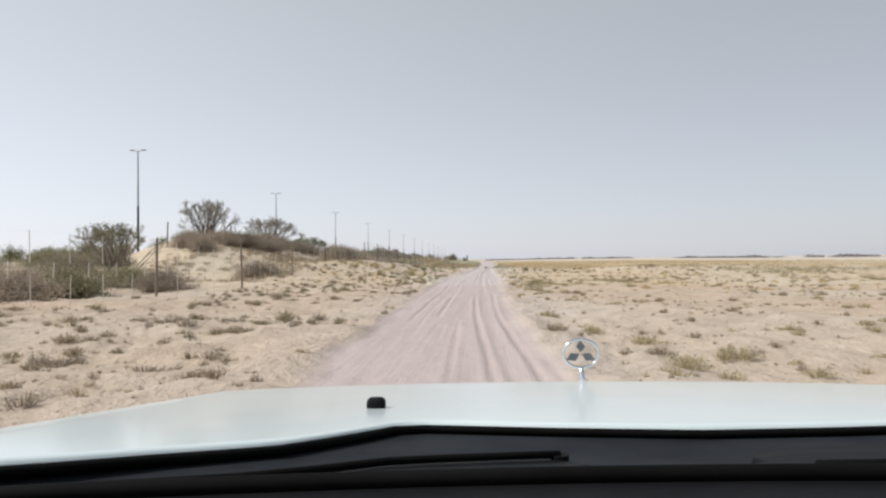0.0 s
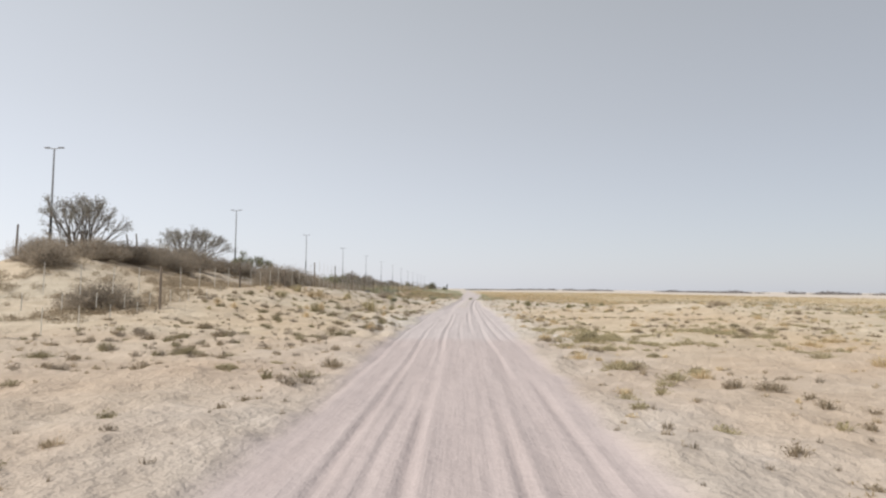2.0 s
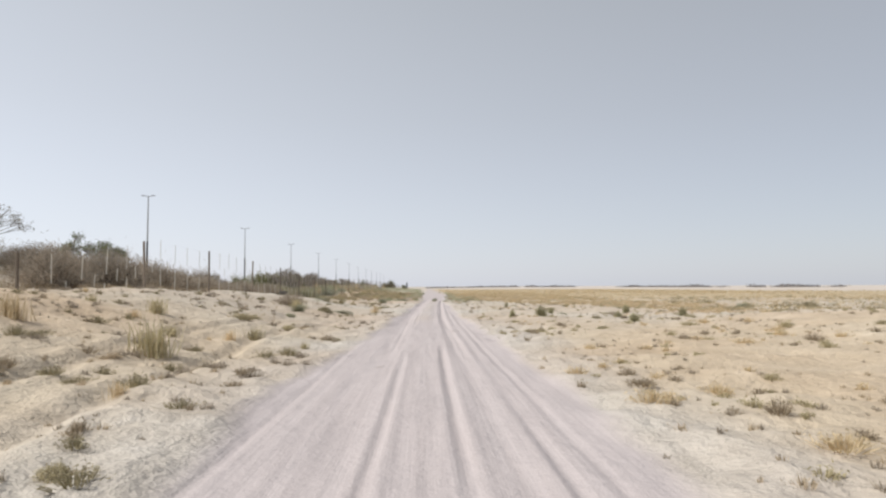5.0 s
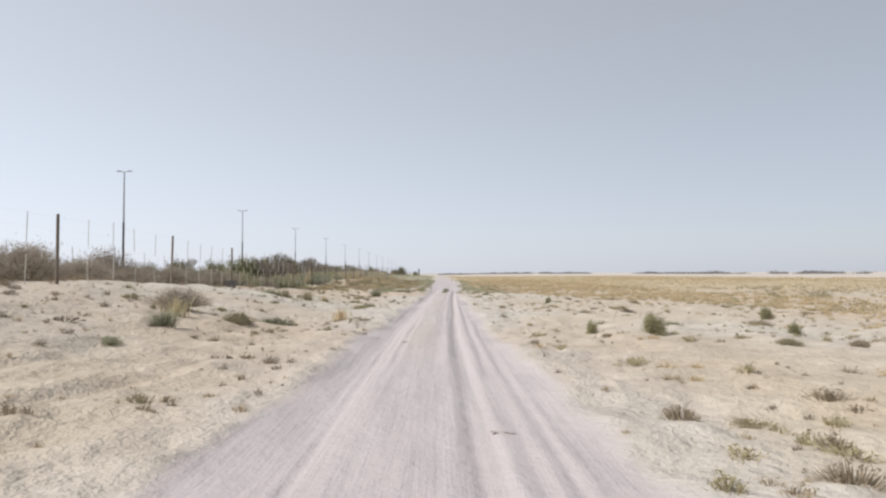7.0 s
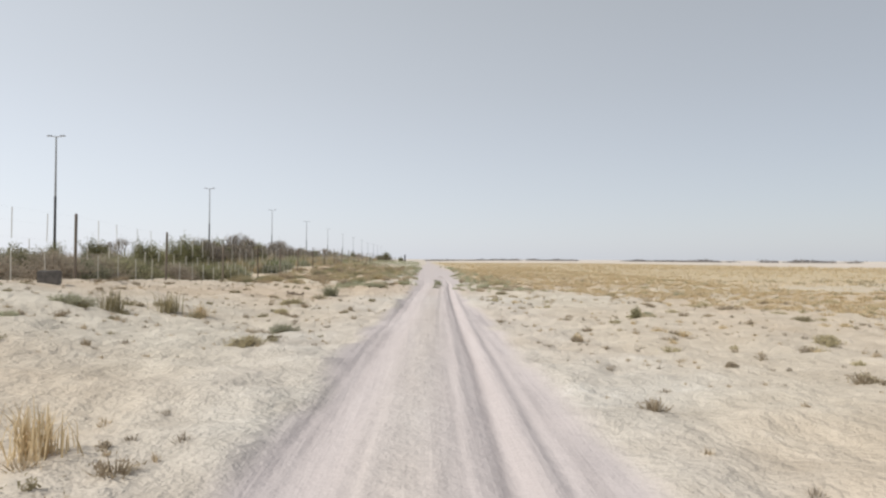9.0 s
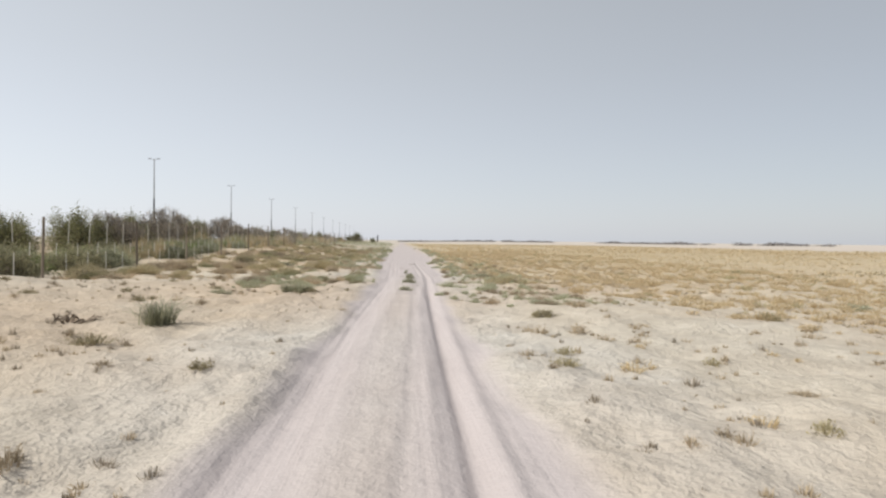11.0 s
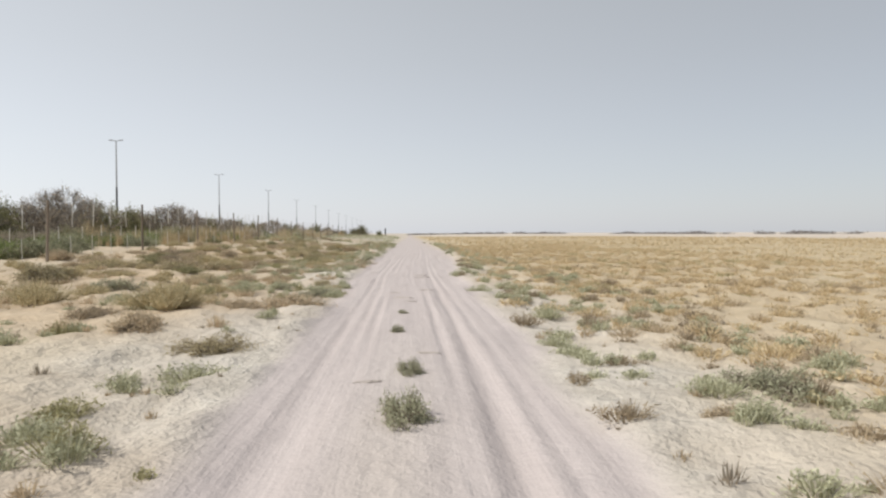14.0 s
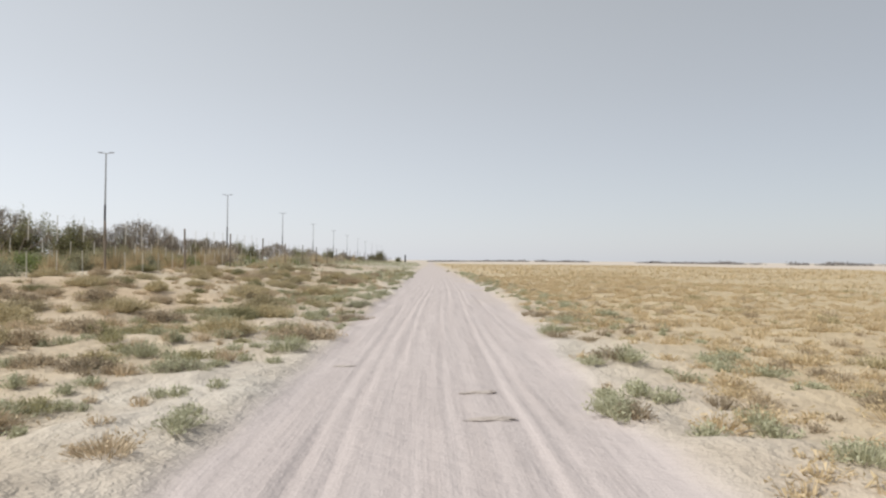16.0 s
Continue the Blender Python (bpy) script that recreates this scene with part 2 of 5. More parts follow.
def bell(x, mid, width):
    return np.exp(-((x - mid) / width) ** 2)


def track_left(y):
    return np.interp(y, [-50, 0, 14, 29, 45, 55, 62, 74, 90, 100, 110, 117, 127, 150, 200, 300, 600, 4000],
                     [-1.7, -1.7, -2.05, -2.45, -2.45, -2.0, -1.8, -1.5, -0.95, -0.75, -0.8, -1.0, -0.85, -0.7, -0.4, 1.0, 3.0, 18])


def track_right(y):
    return np.interp(y, [-50, 0, 14, 29, 50, 62, 74, 90, 97, 103, 110, 117, 130, 150, 200, 300, 600, 4000],
                     [1.6, 1.3, 0.6, 0.86, 1.15, 0.9, 1.05, 1.15, 1.3, 1.85, 2.05, 2.0, 3.0, 3.3, 3.6, 4.8, 6.8, 21])


def track_centre(y):
    return (track_left(y) + track_right(y)) / 2


def track_out(x, y):
    """How far outside the packed track a place lies; negative on it."""
    return abs(x - track_centre(y)) - (track_right(y) - track_left(y)) / 2


def wheels(y):
    """The middle between the two wheel ruts."""
    return np.interp(y, [0, 15, 32, 45, 64, 77, 90, 97, 103, 117, 150, 200], [-0.2, -0.6, -0.8, -0.75, -0.66, -0.32, 0.02, 0.26, 0.47, 0.5, 1.3, 2.25])


def bank(y):
    """Height of the sand along the fence."""
    return np.interp(y, [-50, 27, 37, 45, 57, 67, 76, 84, 91, 99, 108, 120, 127, 150, 200, 300, 600],
                     [0, 0, 0.3, 1.1, 1.4, 1.05, 0.97, 0.75, 0.55, 0.15, 0.0, 0.25, 0.45, 0.7, 0.7, 0.5, 0.0])


def field_edge(y):
    """Where the straw-coloured field begins, right of the track."""
    return np.interp(y, [-50, 40, 55, 62, 70, 80, 93, 100, 106, 150, 600], [60, 45, 26, 15, 9.5, 8.2, 6.8, 4.2, 2.9, 2.6, 3])


def coarse_height(x, y):
    x, y = np.asarray(x, float), np.asarray(y, float)
    z = bank(y) * (1 - smooth(-11.5, -3.0, x))
    z = z + 1.65 * (1 - smooth(-21.5, -13.5, x)) * smooth(0, 9, y - 33.5 - 0.9 * np.maximum(0, -14 - x)) * (1 - smooth(62, 86, y)) * smooth(-34, -25, x)
    z = z + 0.5 * bell(x, 12, 6) * bell(y, 50, 9)
    z = z + 0.5 * (fbm(x / 14, y / 14, 3) - 0.5) * smooth(1.5, 10, track_out(x, y)) * smooth(700, 200, abs(y))
    z = z + 0.45 * smooth(420, 560, y) * smooth(20, 120, x) + 3.0 * smooth(700, 1500, y)
    return z


def fine_height(x, y):
    """Hummocks, tyre ruts and the ridges between them."""
    out = track_out(x, y)
    near = smooth(220, 120, y)
    on = smooth(0.3, -0.35, out)
    z = (0.20 * (fbm(x / 0.9, y / 0.9, 3) - 0.5) + 0.11 * (fbm(x / 0.42, y / 0.42, 2) - 0.5)) * (1 - on) + 0.18 * (fbm(x / 4, y / 4, 2) - 0.5) * (1 - on)
    # two ruts worn deep where the track is narrow, with pushed-up shoulders and a hump between
    d = x - wheels(y) - 0.14 * (fbm(y / 14 + 5, y * 0 + 2, 2) - 0.5)
    deep = np.interp(y, [0, 40, 56, 64, 95, 104, 112, 130], [0.006, 0.012, 0.035, 0.06, 0.06, 0.035, 0.012, 0.01])
    for off, w, k in ((-0.70, 0.20, 0.7), (0.70, 0.10, 1.0)):
        e = d - off - 0.05 * (fbm(y / 5 + 40 * off, y * 0 + 7, 2) - 0.5)
        z = z - k * deep * bell(e, 0, w) + 0.3 * k * deep * (bell(e, 2.0 * w, 0.8 * w) + bell(e, -2.0 * w, 0.8 * w))
    z = z + 0.35 * deep * bell(d, 0, 0.4)
    # thin wavering grooves that single tyres have cut
    rut = 0
    for off, w, dep, ph in ((-0.30, 0.045, 0.034, 0), (0.42, 0.05, 0.036, 3), (0.98, 0.05, 0.030, 6), (-0.95, 0.045, 0.026, 8), (0.10, 0.04, 0.018, 12), (-1.35, 0.05, 0.020, 15), (1.25, 0.045, 0.020, 19), (0.70, 0.04, 0.022, 23), (-0.62, 0.04, 0.022, 27)):
        e = d - off - 0.45 * (fbm(y / 30 + ph, y * 0 + 9 + ph, 2) - 0.5)
        faint = smooth(0.35, 0.62, fbm(y * 0 + 3 + ph, y / 9 + ph, 2))
        rut = rut + faint * (0.45 * dep * (bell(e, w * 1.9, w * 0.8) + bell(e, -w * 1.9, w * 0.8)) - dep * bell(e, 0, w))
    z = z + on * rut * np.interp(y, [0, 50, 62, 98, 108, 130], [0.6, 0.75, 0.4, 0.4, 0.4, 0.35])
    z = z + on * 0.03 * (fbm(d * 4.5, y / 3.0, 3) - 0.5) + on * 0.05 * (fbm(x / 1.2, y / 1.9, 3) - 0.5)
    z = z - 0.025 * on
    # an older pair of wheel marks that leaves the track towards the fence
    for off in (0, 1.35):
        e = x - np.interp(y, [30, 36, 44, 52, 62], [-2.6, -3.2, -4.2, -4.6, -3.4]) + off
        z = z - (0.07 * bell(e, 0, 0.15) - 0.03 * bell(abs(e), 0.32, 0.12)) * smooth(29, 34, y) * smooth(62, 54, y)
    return z * near


def height(x, y):
    return coarse_height(x, y) + fine_height(x, y)


def zat(x, y):
    return float(height(np.array([x]), np.array([y]))[0])


def axis(parts):
    out = [np.arange(a, b, s) for a, b, s in parts]
    return np.concatenate(out)


gx = np.concatenate([-np.geomspace(3000, 66, 34), axis([(-60, -30, 2), (-30, -14, 0.7), (-14, -6.2, 0.2), (-6.2, -2.4, 0.08), (-2.4, 2.2, 0.036), (2.2, 3.2, 0.1), (3.2, 14, 0.2), (14, 40, 0.9)]), np.geomspace(42, 3000, 40)])
gy = np.concatenate([-np.geomspace(1500, 12, 24), axis([(-10, 0, 1.0), (0, 150, 0.2), (150, 260, 0.8)]), np.geomspace(262, 4500, 70)])
GX, GY = np.meshgrid(gx, gy)
GZ = height(GX, GY)
nx, ny = len(gx), len(gy)
ii = (np.arange(ny - 1)[:, None] * nx + np.arange(nx - 1)[None, :]).ravel()
quads = np.stack([ii, ii + 1, ii + nx + 1, ii + nx], 1)
gm = bpy.data.meshes.new("ground")
gm.vertices.add(nx * ny)
gm.vertices.foreach_set("co", np.stack([GX, GY, GZ], 2).ravel())
gm.loops.add(quads.size)
gm.loops.foreach_set("vertex_index", quads.ravel().astype(np.int32))
gm.polygons.add(len(quads))
gm.polygons.foreach_set("loop_start", np.arange(0, quads.size, 4, dtype=np.int32))
gm.polygons.foreach_set("use_smooth", np.ones(len(quads), bool))
gm.update(calc_edges=True)
OUT = track_out(GX, GY) + 0.5 * (fbm(GX / 1.6, GY / 2.2, 3) - 0.5)
MID_D = GX - wheels(GY)
packed = smooth(0.22, -0.18, OUT) * (0.8 + 0.2 * smooth(300, 100, GY)) * (1 - 0.4 * bell(MID_D, 0, 0.34) * smooth(58, 64, GY) * smooth(108, 100, GY))
# the darker first stretch, ending near y = 32
damp = smooth(33, 30.5, GY + 1.5 * (fbm(GX / 3, GY / 3) - 0.5)) * 0.8
rim = smooth(95, 122, GX + 14 * (fbm(GX / 30, GY / 60, 2) - 0.5))      # bare sand beyond the field, parallel to the track
pale = np.maximum(smooth(430, 520, GY + 0.15 * GX) * smooth(6, 30, GX), rim) * 0.85
straw = smooth(-0.5, 3.5, GX - field_edge(GY) + 3 * (fbm(GX / 4, GY / 4) - 0.5)) * smooth(60, 140, GY) * (1 - smooth(420, 500, GY + 0.15 * GX)) * (1 - rim) * (0.68 + 0.32 * smooth(90, 150, GY + 0.6 * GX))
warmth = np.interp(GY, [25, 33, 52, 60, 88, 98, 106, 150, 230], [0.4, 1.0, 1.0, 0.45, 0.5, 0.6, 1.0, 1.0, 0.0])
ochre = warmth * smooth(0.2, 2.5, track_out(GX, GY) + 2.0 * (fbm(GX / 3, GY / 3) - 0.5)) * np.where(GX < 0, 0.8, 0.9)
for nm, arr in (("packed", packed), ("damp", damp), ("pale", pale), ("straw", straw), ("ochre", ochre)):
    gm.attributes.new(nm, "FLOAT", "POINT").data.foreach_set("value", arr.ravel().astype(np.float32))
gm.materials.append(SAND)
ground = tagged(new("ground", gm), "pale sandy desert ground with a rutted two-wheel dirt track", "ground", kind="structure")


# ---- building blocks ----
def part(name, bm, mat, parent=None, label="", smooth_faces=False):
    """Links a bmesh as one mesh object, under a thing or a part."""
    me = bpy.data.meshes.new(name)
    bm.to_mesh(me)
    bm.free()
    if smooth_faces:
        for p in me.polygons:
            p.use_smooth = True
    me.materials.append(mat)
    ob = new(name, me)
    ob.parent = parent
    return tagged(ob, label)


def thing(name, label, category, group="", kind="", at=None):
    e = new(name)
    e.empty_display_size = 0.2
    if at is not None:
        e.matrix_basis = at
    return tagged(e, label, category, group, kind)


def tube(bm, pts, radii, sides=8, cap=True):
    """A round bar through points."""
    rings = []
    for i, (p, r) in enumerate(zip(pts, radii)):
        p = Vector(p)
        d = (Vector(pts[min(i + 1, len(pts) - 1)]) - Vector(pts[max(i - 1, 0)])).normalized()
        u = d.cross(Vector((0.31, 0.95, 0.11))).normalized()
        v = d.cross(u)
        rings.append([bm.verts.new(p + r * (math.cos(2 * math.pi * k / sides) * u + math.sin(2 * math.pi * k / sides) * v)) for k in range(sides)])
    for a, b in zip(rings, rings[1:]):
        for k in range(sides):
            bm.faces.new((a[k], a[(k + 1) % sides], b[(k + 1) % sides], b[k]))
    if cap:
        bm.faces.new(rings[0][::-1])
        bm.faces.new(rings[-1])


def box(bm, mid, size, bev=0.0, turn=None):
    made = bmesh.ops.create_cube(bm, size=1)
    vs = made["verts"]
    bmesh.ops.scale(bm, vec=size, verts=vs)
    if bev:
        es = list({e for v in vs for e in v.link_edges})
        made = bmesh.ops.bevel(bm, geom=es, offset=bev, segments=2, affect="EDGES")
        vs = list({v for f in made["faces"] for v in f.verts})
    if turn is not None:
        bmesh.ops.transform(bm, matrix=turn, verts=vs)
    bmesh.ops.translate(bm, vec=mid, verts=vs)


# ---- lamp posts along the far road ----
def lamp_post():
    post = thing("lamp_post", "tall grey steel lamp post with twin heads", "lamp post", "lamp posts along the fence")
    bm = bmesh.new()
    tube(bm, [(0, 0, -0.3), (0, 0, 0.5), (0, 0, 8.6)], [0.19, 0.17, 0.15], 10)
    part("lower_pole", bm, DARKSTEEL, post, "dark lower pole section")
    bm = bmesh.new()
    tube(bm, [(0, 0, 8.6), (0, 0, 16.3)], [0.13, 0.085], 10)
    part("upper_pole", bm, STEEL, post)
    bm = bmesh.new()
    tube(bm, [(-0.75, 0, 16.45), (0, 0, 16.35), (0.75, 0, 16.45)], [0.05, 0.06, 0.05], 8)
    part("cross_arm", bm, STEEL, post)
    for s in (-1, 1):
        bm = bmesh.new()
        box(bm, (s * 0.85, 0, 16.48), (0.62, 0.3, 0.13), 0.03)
        part("lamp_head", bm, LAMP, post)
    return post


post0 = lamp_post()
post0.matrix_basis = pose(-48, 27.3, zat(-48, 27.3))
for k in range(1, 14):
    y = 27.3 + 61.35 * k
    copy_thing(post0, pose(-48 + 0.1 * math.sin(3 * k), y, zat(-48, y), 0, 0, 3 * math.sin(5 * k)))

# ---- the wire fence: posts, droppers in three staggered rows ----
FX = -11.0
POSTS = [-9.3, -1.6, 6.1, 13.8, 21.5, 29.4, 37.3, 45.4, 53.2, 60.8, 68.1, 76.1, 83.9, 91.0, 98.7, 106.2, 112.8, 119.6, 127.3, 135.0, 142.8, 150.0]
POSTS += [150.0 + 7.6 * k for k in range(1, 26)]
fence = thing("fence", "two-metre wire fence with wooden posts and pale droppers", "fence")
fr = random.Random(5)
bm = bmesh.new()
tube(bm, [(0, 0, -0.4), (0, 0, 1.0), (0, 0, 1.98), (0, 0, 2.0)], [0.046, 0.043, 0.041, 0.03], 8)
dropper = {}
for nm, a, b in (("upper_dropper", 1.12, 1.93), ("middle_dropper", 0.72, 1.14), ("lower_dropper", 0.0, 0.82)):
    bd = bmesh.new()
    box(bd, (0, 0, (a + b) / 2), (0.019, 0.018, b - a), 0.004)
    me = bpy.data.meshes.new(nm)
    bd.to_mesh(me)
    bd.free()
    me.materials.append(STAKE)
    dropper[nm] = me
post_mesh = bpy.data.meshes.new("fence_post")
bm.to_mesh(post_mesh)
bm.free()
post_mesh.materials.append(WOOD)


def bit(name, me, m, parent):
    ob = new(name, me)
    ob.matrix_basis = m
    ob.parent = parent
    return ob



def buried(y):
    """How deep blown sand has buried the fence."""
    return float(np.interp(y, [29, 37, 45, 54, 58, 62], [0, 0.55, 1.0, 1.0, 0.6, 0]))


for a, b in zip(POSTS, POSTS[1:]):
    bit("fence_post", post_mesh, pose(FX, a, zat(FX, a) - buried(a), fr.uniform(-1.5, 1.5), fr.uniform(-1.5, 1.5), fr.uniform(0, 360)), fence)
    if a > 200:
        continue
    for k in range(1, 5):
        y = a + (b - a) * k / 5
        for nm in ("upper_dropper", "lower_dropper"):
            bit(nm, dropper[nm], pose(FX, y, zat(FX, y) - buried(y), fr.uniform(-2, 2), fr.uniform(-2, 2), 0), fence)
    for k in range(5):
        y = a + (b - a) * (k + 0.5) / 5
        bit("middle_dropper", dropper["middle_dropper"], pose(FX, y, zat(FX, y) - buried(y), fr.uniform(-4, 4), fr.uniform(-2, 2), 0), fence)
for h in (0.15, 0.75, 1.13, 1.55, 1.9):
    bm = bmesh.new()
    pts = []
    for a, b in zip(POSTS, POSTS[1:]):
        pts += [(FX + 0.03, a, zat(FX, a) - buried(a) + h), (FX + 0.03, (a + b) / 2, zat(FX, (a + b) / 2) - buried((a + b) / 2) + h - 0.02)]
    tube(bm, pts, [0.0007] * len(pts), 3, False)
    part("wire", bm, STEEL, fence)

# a block left by the wire
block = thing("stone_block", "dark weathered stone block beside the wire fence", "block")
bm = bmesh.new()
box(bm, (0, 0, 0.15), (0.52, 0.30, 0.36), 0.025)
for v in bm.verts:
    v.co += Vector((fr.uniform(-1, 1), fr.uniform(-1, 1), fr.uniform(-1, 1))) * 0.008
part("slab", bm, STONE, block)
block.matrix_basis = pose(-10.2, 81.1, zat(-10.2, 81.1), 0, 0, 12)

# old leaning posts left on the mound
for x, y, h, lx, ly in ((-24.0, 48.6, 1.9, 0, 1), (-24.0, 60.4, 2.0, 2, -9), (-23.8, 61.2, 2.0, 1, -7)):
    old = thing("old_post", "old grey leaning wooden post on a sand mound", "post", "old posts on the mound")
    bm = bmesh.new()
    tube(bm, [(0, 0, -0.4), (0, 0, h * 0.5), (0.01, 0, h)], [0.055, 0.05, 0.045], 8)
    part("stake", bm, WOOD, old)
    old.matrix_basis = pose(x, y, zat(x, y), lx, ly, 0)


# ---- plants ----
def leaf_quads(centres, size, gen, flat=0.0, aspect=0.45):
    """Small leaf blades of random turn round given centres."""
    n = len(centres)
    u = gen.normal(size=(n, 3))
    u[:, 2] *= 1 - flat
    u /= np.linalg.norm(u, axis=1, keepdims=True) + 1e-9
    v = np.cross(u, gen.normal(size=(n, 3)))
    v /= np.linalg.norm(v, axis=1, keepdims=True) + 1e-9
    s = size * gen.uniform(0.6, 1.4, (n, 1))
    verts = np.stack([centres - u * s, centres + (u + v * aspect) * s, centres + (u - v * aspect) * s], 1).reshape(-1, 3)
    faces = np.arange(3 * n).reshape(n, 3)
    return verts, faces


def twig_tris(starts, ends, r0, r1, gen):
    """Thin three-sided twigs from starts to ends."""
    n = len(starts)
    d = ends - starts
    d /= np.linalg.norm(d, axis=1, keepdims=True) + 1e-9
    u = np.cross(d, gen.normal(size=(n, 3)))
    u /= np.linalg.norm(u, axis=1, keepdims=True) + 1e-9
    v = np.cross(d, u)
    ring = []
    for p, r in ((starts, r0), (ends, r1)):
        r = np.broadcast_to(np.asarray(r, float), (n,))[:, None]
        for k in range(3):
            a = 2 * math.pi * k / 3
            ring.append(p + r * (math.cos(a) * u + math.sin(a) * v))
    verts = np.stack(ring, 1).reshape(-1, 3)
    b = 6 * np.arange(n)[:, None]
    faces = np.concatenate([b + np.array([[k, (k + 1) % 3, 3 + (k + 1) % 3, 3 + k]]) for k in range(3)])
    return verts, faces


def np_mesh(name, chunks, mat):
    vs, fs, base = [], [], 0
    for v, f in chunks:
        vs.append(v)
        fs.append(f + base)
        base += len(v)
    v, f = np.concatenate(vs), np.concatenate(fs)
    me = bpy.data.meshes.new(name)
    me.vertices.add(len(v))
    me.vertices.foreach_set("co", v.ravel())
    me.loops.add(f.size)
    me.loops.foreach_set("vertex_index", f.ravel().astype(np.int32))
    me.polygons.add(len(f))
    me.polygons.foreach_set("loop_start", np.arange(0, f.size, f.shape[1], dtype=np.int32))
    me.update(calc_edges=True)
    me.materials.append(mat)
    return me


def dome_tips(n, w, h, gen, hollow=0.55, lumps=5):
    """Twig tips in an uneven dome w wide and h high."""
    az, el = gen.uniform(0, 2 * math.pi, n), np.arcsin(gen.uniform(0.03, 1, n))
    lump = 1 + 0.28 * np.sin(az * 2 + gen.uniform(0, 6)) * np.cos(el) + 0.2 * np.sin(az * lumps + gen.uniform(0, 6))
    r = gen.uniform(hollow, 1, n) * lump
    return np.stack([w / 2 * r * np.cos(az) * np.cos(el), w / 2 * r * np.sin(az) * np.cos(el), h * np.sqrt(r) * np.sin(el)], 1)


def shrub_meshes(seed, w, h, tips, leaves, leaf, spread, leaf_mat, twig_mat, flat=0.0, hollow=0.45, aspect=0.45):
    gen = np.random.default_rng(seed)
    tip = dome_tips(tips, w, h, gen, hollow)
    root = np.stack([gen.normal(0, 0.05 * w, tips), gen.normal(0, 0.05 * w, tips), np.full(tips, -0.03)], 1)
    knee = root * 0.5 + tip * 0.5 + gen.normal(0, 0.05 * w, (tips, 3)) * [1, 1, 0.5]
    knee[:, 2] = np.maximum(knee[:, 2], 0.02)
    r = 0.006 + 0.004 * w
    tw = [twig_tris(root, knee, r, r * 0.6, gen), twig_tris(knee, tip, r * 0.6, r * 0.25, gen)]
    t = gen.uniform(0.45, 1.08, (tips, leaves, 1))
    c = (knee[:, None] * (1 - t) + tip[:, None] * t + gen.normal(0, spread, (tips, leaves, 3))).reshape(-1, 3)
    c[:, 2] = np.maximum(c[:, 2], 0.01)
    return np_mesh("foliage", [leaf_quads(c, leaf, gen, flat, aspect)], leaf_mat), np_mesh("woody_base", tw, twig_mat)


def plant(name, meshes, label, category, group):
    p = thing(name, label, category, group)
    for nm, me in zip(("foliage", "woody_base"), meshes):
        if me is not None:
            ob = new(nm, me)
            ob.parent = p
    return p


def branch_mesh(seed, w, h, stems, mat, droop=0.0, levels=3, fork=3, thick=1.0, stray=0.38):
    """Bare branching: stems that fan out of one root and fork again and again."""
    gen = np.random.default_rng(seed)
    s = np.stack([gen.normal(0, 0.06 * w, stems), gen.normal(0, 0.06 * w, stems), np.full(stems, -0.05)], 1)
    az, lean = gen.uniform(0, 2 * math.pi, stems), gen.uniform(0.05, 0.85, stems)
    d = np.stack([np.cos(az) * lean * w / h * 0.75, np.sin(az) * lean * w / h * 0.75, np.ones(stems) * (1 - 0.35 * lean)], 1)
    length, r = np.full(stems, h * 0.42), thick * (0.014 + 0.010 * h)
    out, tips = [], []
    for lv in range(levels + 1):
        e = s + d * length[:, None] * gen.uniform(0.75, 1.15, (len(s), 1))
        out.append(twig_tris(s, e, r, r * 0.65, gen))
        tips.append(e)
        if lv == levels:
            break
        k = fork
        s = np.repeat(e, k, 0)
        d = np.repeat(d, k, 0) + gen.normal(0, stray, (len(e) * k, 3)) * [1, 1, 0.7]
        d /= np.linalg.norm(d, axis=1, keepdims=True)
        d[:, 2] -= droop * lv
        length = np.repeat(length, k) * 0.66
        r *= 0.66
    return np_mesh("branch_crown", out, mat), np.concatenate(tips[-2:])


def bare_bush(seed, w, h, stems, leaves, label, leaf_mat=None, levels=4, fork=3, stray=0.38, fringe=2600):
    p = thing("bare_bush", label, "bush", "bare bushes on the mound")
    me, tips = branch_mesh(seed, w, h, stems, GREYTWIG, 0.0, levels, fork, 1.0, stray)
    new("branch_crown", me).parent = p
    gen = np.random.default_rng(seed + 50)
    if leaves:
        c = tips[gen.integers(0, len(tips), leaves)] + gen.normal(0, 0.07, (leaves, 3))
        new("foliage", np_mesh("foliage", [leaf_quads(c, 0.05, gen)], leaf_mat or SILVER)).parent = p
    c = tips[gen.integers(0, len(tips), fringe)] + gen.normal(0, 0.10, (fringe, 3))
    new("twig_fringe", np_mesh("twig_fringe", [leaf_quads(c, 0.10, gen, -0.6, 0.07)], GREYTWIG)).parent = p
    return p


def set_down(p, x, y, size=1.0, turn=0.0, sz=None, sink=0.03):
    p.scale = (size, size, sz or size)
    p.matrix_basis = pose(x, y, zat(x, y) - sink, 0, 0, turn) @ Matrix.Diagonal((size, size, sz or size, 1))


def grow(p, x, y, size=1.0, turn=0.0, sz=None, sink=0.03):
    """Another plant like p."""
    q = copy_thing(p, Matrix.Identity(4))
    set_down(q, x, y, size, turn, sz, sink)
    return q


